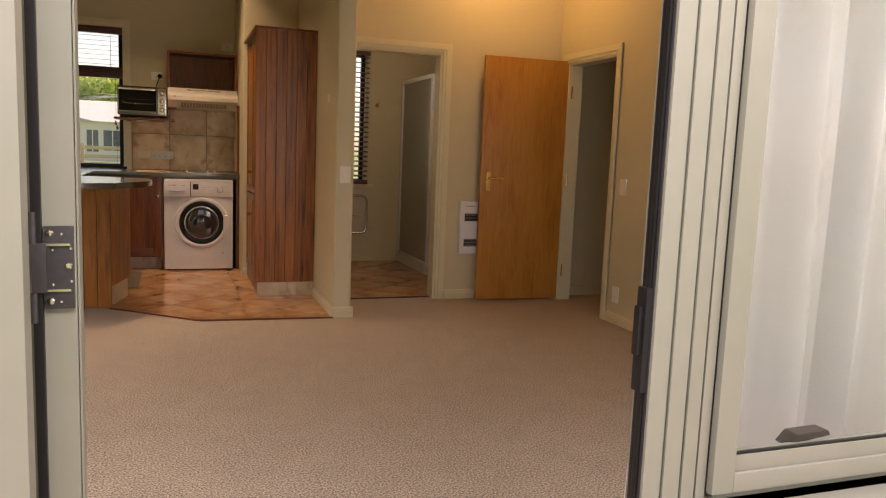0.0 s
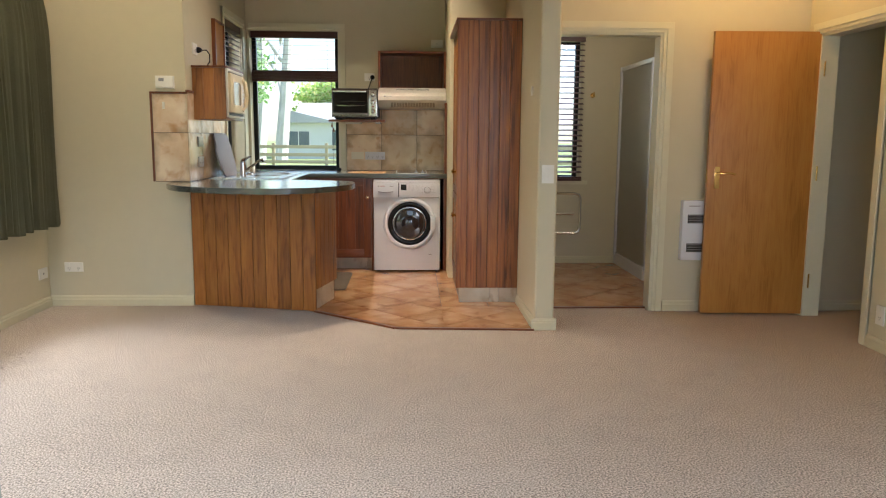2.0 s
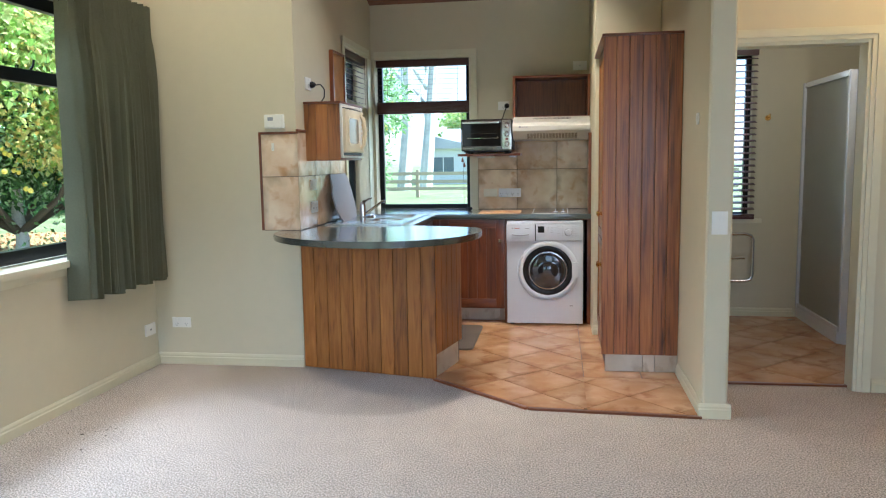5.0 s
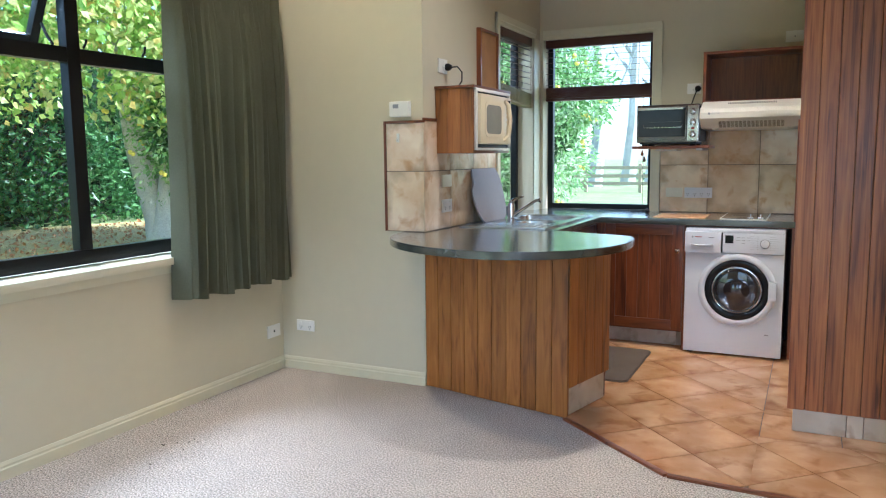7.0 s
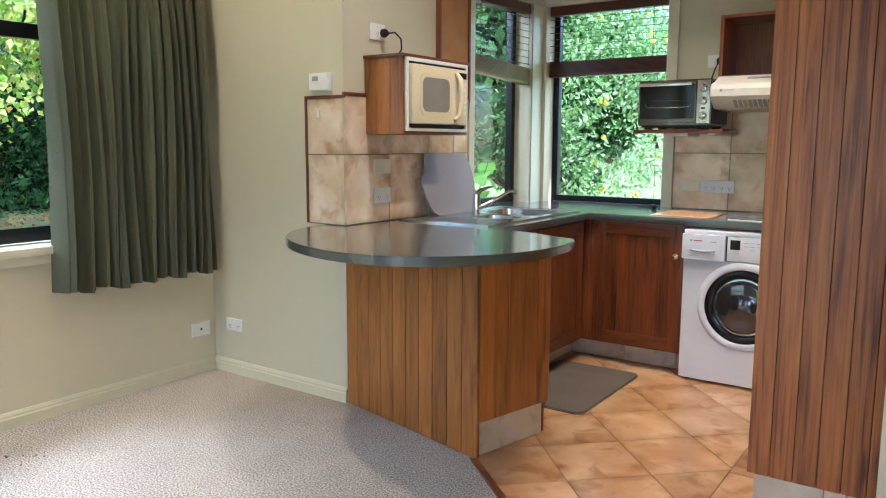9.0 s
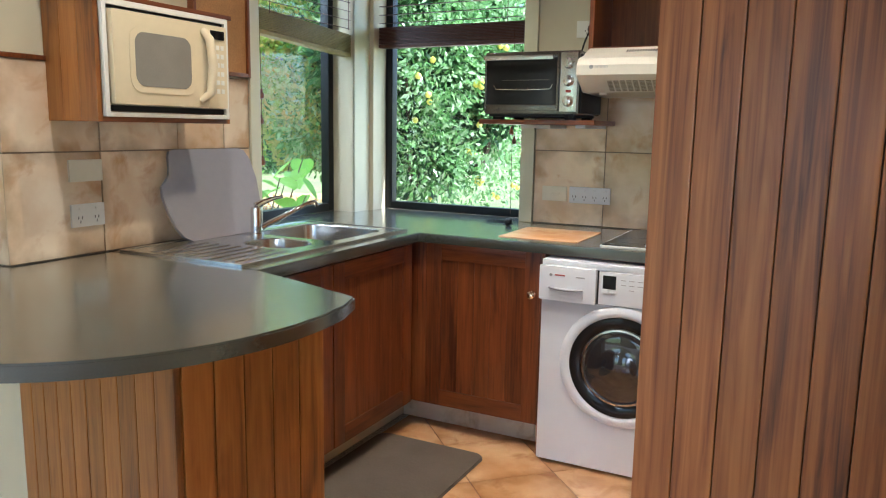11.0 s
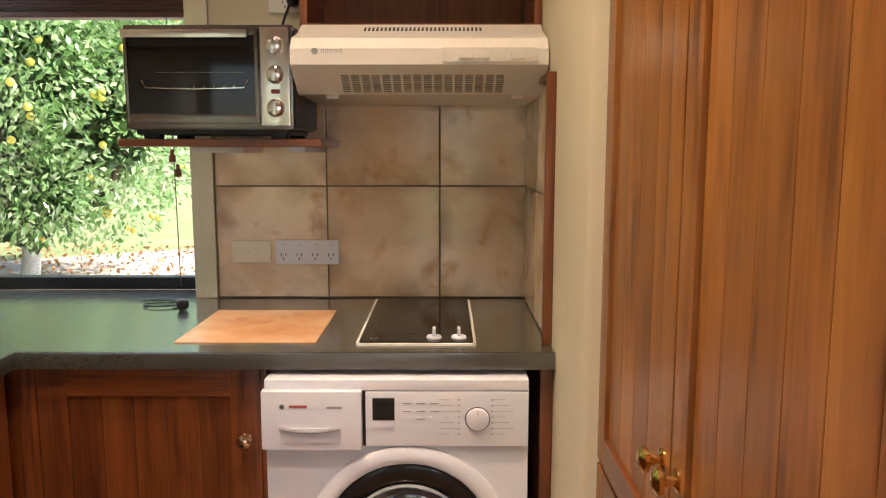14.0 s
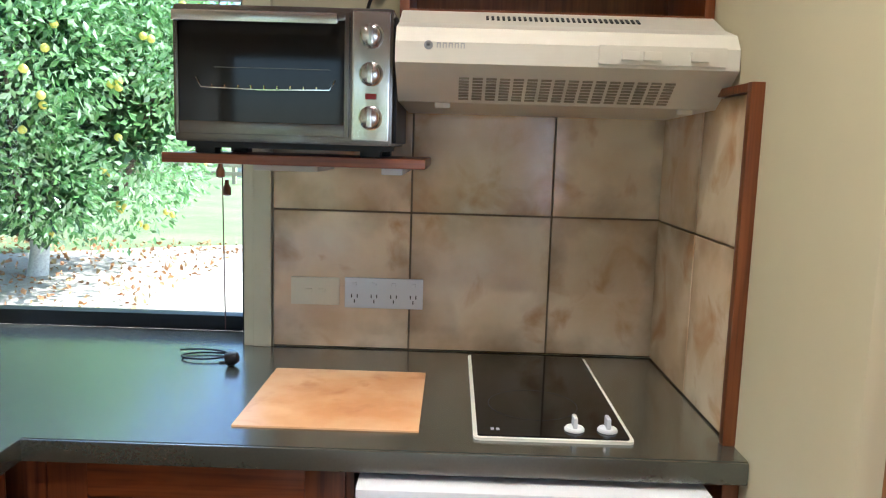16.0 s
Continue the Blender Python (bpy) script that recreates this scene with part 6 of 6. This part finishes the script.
def leaves(name, centres, normals, size, material, parent, seed, aspect=0.5, droop=0.0, label=""):
    """Many small folded leaves, each two faces along a midrib."""
    rng = np.random.default_rng(seed)
    n = len(centres)
    d = normals + rng.normal(0, 0.75, (n, 3))
    d[:, 2] -= droop
    d /= np.linalg.norm(d, axis=1)[:, None]
    r = rng.normal(0, 1, (n, 3))
    s = np.cross(d, r)
    s /= np.linalg.norm(s, axis=1)[:, None]
    up = np.cross(s, d)
    L = size * rng.uniform(0.6, 1.35, (n, 1))
    W = L * aspect * 0.5
    base, tip = centres, centres + d * L
    mid = centres + d * L * 0.45
    a = mid + s * W + up * W * 0.35
    b = mid - s * W + up * W * 0.35
    v = np.stack([base, a, tip, b], 1).reshape(-1, 3)
    k = np.arange(n)[:, None] * 4
    f = np.concatenate([k + [0, 1, 2], k + [0, 2, 3]], 0)
    me = bpy.data.meshes.new(name)
    me.from_pydata(v.tolist(), [], f.tolist())
    me.materials.append(material)
    ob = new(name, me)
    if parent:
        ob.parent = parent
        if parent.type == "EMPTY":
            ob.matrix_parent_inverse = Matrix.Translation(-parent.location)
    return tagged(ob, label, "", "", "stuff")


def lumps(rng, n, centre, radii, count):
    """Points near the skin of an uneven crown made of many overlapping clumps."""
    c = rng.normal(0, 1, (count, 3))
    c /= np.linalg.norm(c, axis=1)[:, None]
    c *= rng.uniform(0.45, 0.92, (count, 1))
    rad = rng.uniform(0.20, 0.38, count)
    pick = rng.integers(0, count, n)
    d = rng.normal(0, 1, (n, 3))
    d /= np.linalg.norm(d, axis=1)[:, None]
    p = c[pick] + d * (rad[pick] * rng.uniform(0.55, 1.05, n))[:, None]
    return np.array(centre) + p * np.array(radii), d


def citrus(x, y, r, h, n, seed):
    rng = np.random.default_rng(seed)
    t = thing("citrus_tree", (x, y, GZ), "dense green citrus tree with yellow fruit on bare soil", "tree", "citrus trees")
    bm = tube(bmesh.new(), [(x, y, GZ - 0.05), (x + 0.05, y, GZ + 0.35), (x - 0.02, y, GZ + 0.8), (x + 0.05, y, GZ + 1.6)], [0.13, 0.11, 0.10, 0.06], 10)
    part("trunk", bm, BARK, t)
    for k in range(6):
        a = k * 1.05 + seed
        part("limb", tube(bmesh.new(), [(x, y, GZ + 0.45), (x + 0.5 * r * math.cos(a), y + 0.5 * r * math.sin(a), GZ + 1.1), (x + 0.75 * r * math.cos(a), y + 0.75 * r * math.sin(a), GZ + 0.55 * h)], [0.07, 0.05, 0.02], 7), TWIG, t)
    c = (x, y, GZ + 0.45 + h / 2)
    p, d = lumps(rng, n, c, (r * 1.05, r * 1.05, h / 2), 70)
    leaves("crown", p, d, 0.105, CITRUS, t, seed, 0.44, 0.1, "glossy green leaves")
    # inner leaves take the darker hedge colour to put shade inside the crown
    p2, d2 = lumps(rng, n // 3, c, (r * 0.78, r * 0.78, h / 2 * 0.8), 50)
    leaves("shaded_leaves", p2, d2, 0.24, HEDGE, t, seed + 1, 0.6, 0.2)
    fm = mesh_of("fruit", lathe(bmesh.new(), [(0.0, -0.042), (0.021, -0.038), (0.038, -0.017), (0.042, 0.0), (0.038, 0.019), (0.021, 0.036), (0.0, 0.044)], Matrix(), 10), FRUIT, True)
    q, _ = lumps(rng, 900, c, (r * 1.04, r * 1.04, h / 2 * 1.0), 70)
    keep = [v for v in q if ((v[0] - c[0]) / r) ** 2 + ((v[1] - c[1]) / r) ** 2 + ((v[2] - c[2]) / (h / 2)) ** 2 > 0.72 and v[1] < y + 0.6][:75]
    for v in keep:
        for j in range(1 + int(rng.random() < 0.45)):
            ob = new("fruit", fm)
            ob.parent = t
            ob.matrix_parent_inverse = Matrix.Translation(-t.location)
            ob.matrix_basis = Matrix.Translation((v[0] + j * 0.09, v[1] - j * 0.02, v[2] - j * 0.03))
    return t


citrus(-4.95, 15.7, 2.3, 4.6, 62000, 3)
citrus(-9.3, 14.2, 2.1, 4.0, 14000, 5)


def broad_tree(x, y, trunks, crown, radii, n, size, seed, label, material=MAPLE, count=90):
    rng = np.random.default_rng(seed)
    t = thing("maple_tree", (x, y, GZ), label, "tree", "garden trees")
    for path, rr in trunks:
        part("trunk", tube(bmesh.new(), [(x + a, y + b, c) for a, b, c in path], rr, 14), BARK, t, "pale grey bark")
    for k in range(9):
        a = k * 0.7 + seed
        e = (crown[0] + 0.7 * radii[0] * math.cos(a), crown[1] + 0.7 * radii[1] * math.sin(a), crown[2] + radii[2] * (0.15 * math.sin(3 * a)))
        part("limb", tube(bmesh.new(), [(x, y, crown[2] - radii[2] * 0.5), ((x + e[0]) / 2, (y + e[1]) / 2, crown[2]), e], [0.10, 0.06, 0.015], 7), BARK, t)
    p, d = lumps(rng, n, crown, radii, count)
    leaves("crown", p, d, size, material, t, seed, 0.8, 0.35, "yellow-green autumn leaves")
    return t


broad_tree(-10.6, 13.5, [([(0, 0, GZ - 0.1), (-0.15, 0, 0.2), (-0.52, -0.1, 1.6), (-0.8, -0.2, 3.8)], [0.36, 0.26, 0.22, 0.15]),
                         ([(0.05, 0, GZ - 0.1), (0.12, 0, 0.3), (0.22, 0.1, 1.5), (0.3, 0.2, 3.8)], [0.38, 0.25, 0.19, 0.13]),
                         ([(0.22, 0.1, GZ - 0.1), (0.45, 0.2, 0.3), (0.9, 0.45, 1.6), (1.2, 0.8, 3.8)], [0.30, 0.18, 0.14, 0.1])],
           (-10.4, 12.6, 4.7), (4.2, 5.2, 2.9), 34000, 0.135, 11, "large autumn maple with three pale grey trunks")
broad_tree(-11.5, 6.2, [([(0, 0, GZ - 0.1), (0, 0, 1.0), (0.1, 0.1, 3.0)], [0.34, 0.25, 0.18])], (-10.8, 6.6, 3.9), (3.6, 4.2, 2.7), 28000, 0.105, 12, "spreading autumn maple with yellow-green leaves")
broad_tree(-7.9, 14.2, [([(0, 0, GZ - 0.1), (0.05, 0, 1.2), (0.1, 0.1, 2.6)], [0.12, 0.09, 0.05])], (-7.7, 14.3, 2.5), (2.1, 1.9, 2.1), 20000, 0.095, 13, "small yellow-leaved tree beside the citrus", YELLOW, count=46)
# a tree in front of the house, seen mirrored in the glass beside the door
broad_tree(10.5, -7.0, [([(0, 0, GZ - 0.1), (0.1, 0, 1.5), (0.2, 0.1, 4.0)], [0.30, 0.24, 0.15])], (10.3, -6.8, 5.6), (3.2, 3.2, 2.6), 14000, 0.13, 17, "leafy garden tree in front of the house")
# bare pale trees beyond the fence
for i, (x, y) in enumerate(((-9.6, 42), (-8.3, 44), (-7.4, 46))):
    t = thing("bare_tree", (x, y, GZ), "tall pale nearly bare tree beyond the fence", "tree", "far trees")
    part("trunk", tube(bmesh.new(), [(x, y, GZ - 0.1), (x + 0.3, y, 3), (x + 0.1 + 0.3 * i, y, 8), (x + 0.8, y, 13)], [0.42, 0.34, 0.24, 0.08], 9), BARK, t)
    for k in range(8):
        a = k * 0.9 + i
        z = 3.5 + k
        part("limb", tube(bmesh.new(), [(x + 0.2, y, z), (x + 0.2 + 1.1 * math.cos(a), y + math.sin(a), z + 1.4), (x + 0.2 + 1.9 * math.cos(a), y + 2 * math.sin(a), z + 3.2)], [0.12, 0.07, 0.02], 6), BARK, t)
rng = np.random.default_rng(21)
bt = broad_tree(1.0, 60, [([(0, 0, GZ), (0, 0, 4)], [0.4, 0.3])], (-5.5, 70, 4.4), (5, 4, 2.6), 9000, 0.35, 15, "far leafy tree behind a neighbouring house", MAPLE)

# hedge and undergrowth beyond the lawn
hg = thing("hedge", (-17.0, 13.0, GZ), "tall dark green mixed hedge at the edge of the lawn", "hedge")
rng = np.random.default_rng(31)
n = 70000
u = rng.uniform(-6, 36, n)
z = GZ + rng.uniform(0, 1, n) ** 0.8 * (4.6 + 0.8 * np.sin(u * 0.9) + 0.5 * np.sin(u * 2.3))
x = -16.2 - 0.5 * np.sin(u * 0.7) - 0.35 * np.sin(u * 2.1 + z) - rng.uniform(0, 0.9, n) - 0.25 * z
leaves("foliage", np.stack([x, u, z], 1), np.tile([0.8, 0, 0.35], (n, 1)), 0.16, HEDGE, hg, 32, 0.6, 0.1)
n = 3600
u = rng.uniform(-6, 36, n)
z = GZ + rng.uniform(0, 1, n) * (1.5 + 0.9 * np.sin(u * 0.8 + 1))
leaves("fern_clumps", np.stack([-15.9 - 0.4 * np.sin(u) - rng.uniform(0, 0.5, n), u, z], 1), np.tile([0.8, 0, 0.6], (n, 1)), 0.26, HEDGE, hg, 33, 0.35, 0.3)
# solid sheet behind the leaves, its near-black colour stands for the hedge's inner shade
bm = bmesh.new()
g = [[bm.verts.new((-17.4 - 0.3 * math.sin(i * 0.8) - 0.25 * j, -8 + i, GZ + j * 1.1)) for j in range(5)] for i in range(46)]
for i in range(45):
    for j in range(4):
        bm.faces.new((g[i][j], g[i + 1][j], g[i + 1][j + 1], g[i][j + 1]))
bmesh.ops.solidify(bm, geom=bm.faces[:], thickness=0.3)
part("shade_core", bm, mat("hedge_shade", (0.012, 0.022, 0.010), 0.9, var=0.4, scale=3), hg, "near-black sheet coloured as the shade inside the hedge")

# fallen leaves on the lawn and the soil
n = 11000
px = rng.uniform(-15.5, -3.0, n)
py = rng.uniform(3.5, 19, n)
leaves("leaf_litter", np.stack([px, py, np.full(n, GZ + 0.012)], 1), np.tile([0, 0, 0.1], (n, 1)) * 0, 0.075, LITTER, None, 41, 0.7)
bpy.data.objects["leaf_litter"]["label"] = "scattered brown and orange fallen leaves"
bpy.data.objects["leaf_litter"]["category"] = "fallen leaves"
# stems with broad leaves close outside the sink window
bs = thing("young_shrub", (-1.95, 8.25, GZ), "young shrub with broad bright green leaves outside the window", "shrub")
rng = np.random.default_rng(51)
BROAD = leaf("broad_leaf", [(0.13, 0.36, 0.04), (0.20, 0.46, 0.07), (0.28, 0.52, 0.10)], 0.4, 0.6)
outline = [(0, 0), (0.30, -0.03), (0.47, 0.18), (0.46, 0.45), (0.30, 0.75), (0.10, 0.93), (0.0, 1.0)]
outline = outline + [(-x_, y_) for x_, y_ in outline[-2:0:-1]]
for k in range(9):
    a = k * 0.72
    tx, ty, tz = -1.76 + 0.10 * math.cos(a), 8.24 + 0.34 * math.sin(a), 1.07 + 0.12 * math.sin(k * 2.3)
    part("stem", tube(bmesh.new(), [(-1.95, 8.1, GZ - 0.02), ((tx - 1.95) / 2, (ty + 8.1) / 2, 0.5), (tx, ty, tz)], [0.010, 0.006, 0.003], 6), TWIG, bs)
    for j in range(3):
        bm = bmesh.new()
        size_ = 0.095 + 0.05 * rng.random()
        m_ = Matrix.Translation((tx, ty, tz - j * 0.055)) @ Matrix.Rotation(a + 2.2 * j, 4, "Z") @ Matrix.Rotation(radians(-15 - 50 * rng.random()), 4, "X")
        bm.faces.new([bm.verts.new(m_ @ Vector((x_ * size_, y_ * size_, 0.18 * abs(x_) * size_))) for x_, y_ in outline])
        bmesh.ops.triangulate(bm, faces=bm.faces[:])
        part("leaf", bm, BROAD, bs, smooth=False)

# fence and neighbouring house
fn = thing("rail_fence", (-5, 36, GZ), "weathered timber post and rail fence across the lawn", "fence")
for i in range(16):
    x = -30 + i * 2.4
    part("post", B(x - 0.07, x + 0.07, 35.9, 36.05, GZ, 0.95, bev=0.01), FENCE, fn)
for z in (0.1, 0.42, 0.78):
    part("rail", B(-31, 8, 35.84, 35.9, z - 0.075, z + 0.075, bev=0.005), FENCE, fn)
hs_ = thing("neighbour_house", (-5, 56, GZ), "low white neighbouring house with a pale grey gabled roof", "house")
part("wall", B(-8.6, 6.0, 55, 61, GZ, 2.25), HWALL, hs_)
bm = prism(bmesh.new(), [(54.6, 2.25), (61.4, 2.25), (58, 3.7)], -8.0, 6.4, FACE_X)
part("roof", bm, HROOF, hs_)
bm = bmesh.new()
v = [bm.verts.new(p) for p in ((-9.0, 54.55, 2.2), (-4.6, 54.55, 2.2), (-8.2, 54.55, 3.05), (-9.0, 57.5, 2.2), (-4.6, 57.5, 2.2), (-8.2, 57.5, 3.05))]
for f in ((0, 1, 2), (3, 5, 4), (0, 3, 4, 1), (1, 4, 5, 2), (2, 5, 3, 0)):
    bm.faces.new([v[i] for i in f])
part("gable", bm, HROOF, hs_)
for x0, x1, z0, z1 in ((-8.4, -6.9, 0.5, 1.6), (-5.3, -4.6, 0.3, 1.7), (-4.3, -3.2, 0.4, 1.7), (-2.4, -0.8, 0.4, 1.6)):
    w = part("window", B(x0, x1, 54.95, 55.01, z0, z1), mat("far_pane", (0.10, 0.13, 0.15), 0.15), hs_, "dark window")
    part("window_frame", B((x0 - 0.06, x0, 54.93, 55.0, z0, z1), (x1, x1 + 0.06, 54.93, 55.0, z0, z1), ((x0 + x1) / 2 - 0.03, (x0 + x1) / 2 + 0.03, 54.93, 54.95, z0, z1)), HWALL, w)
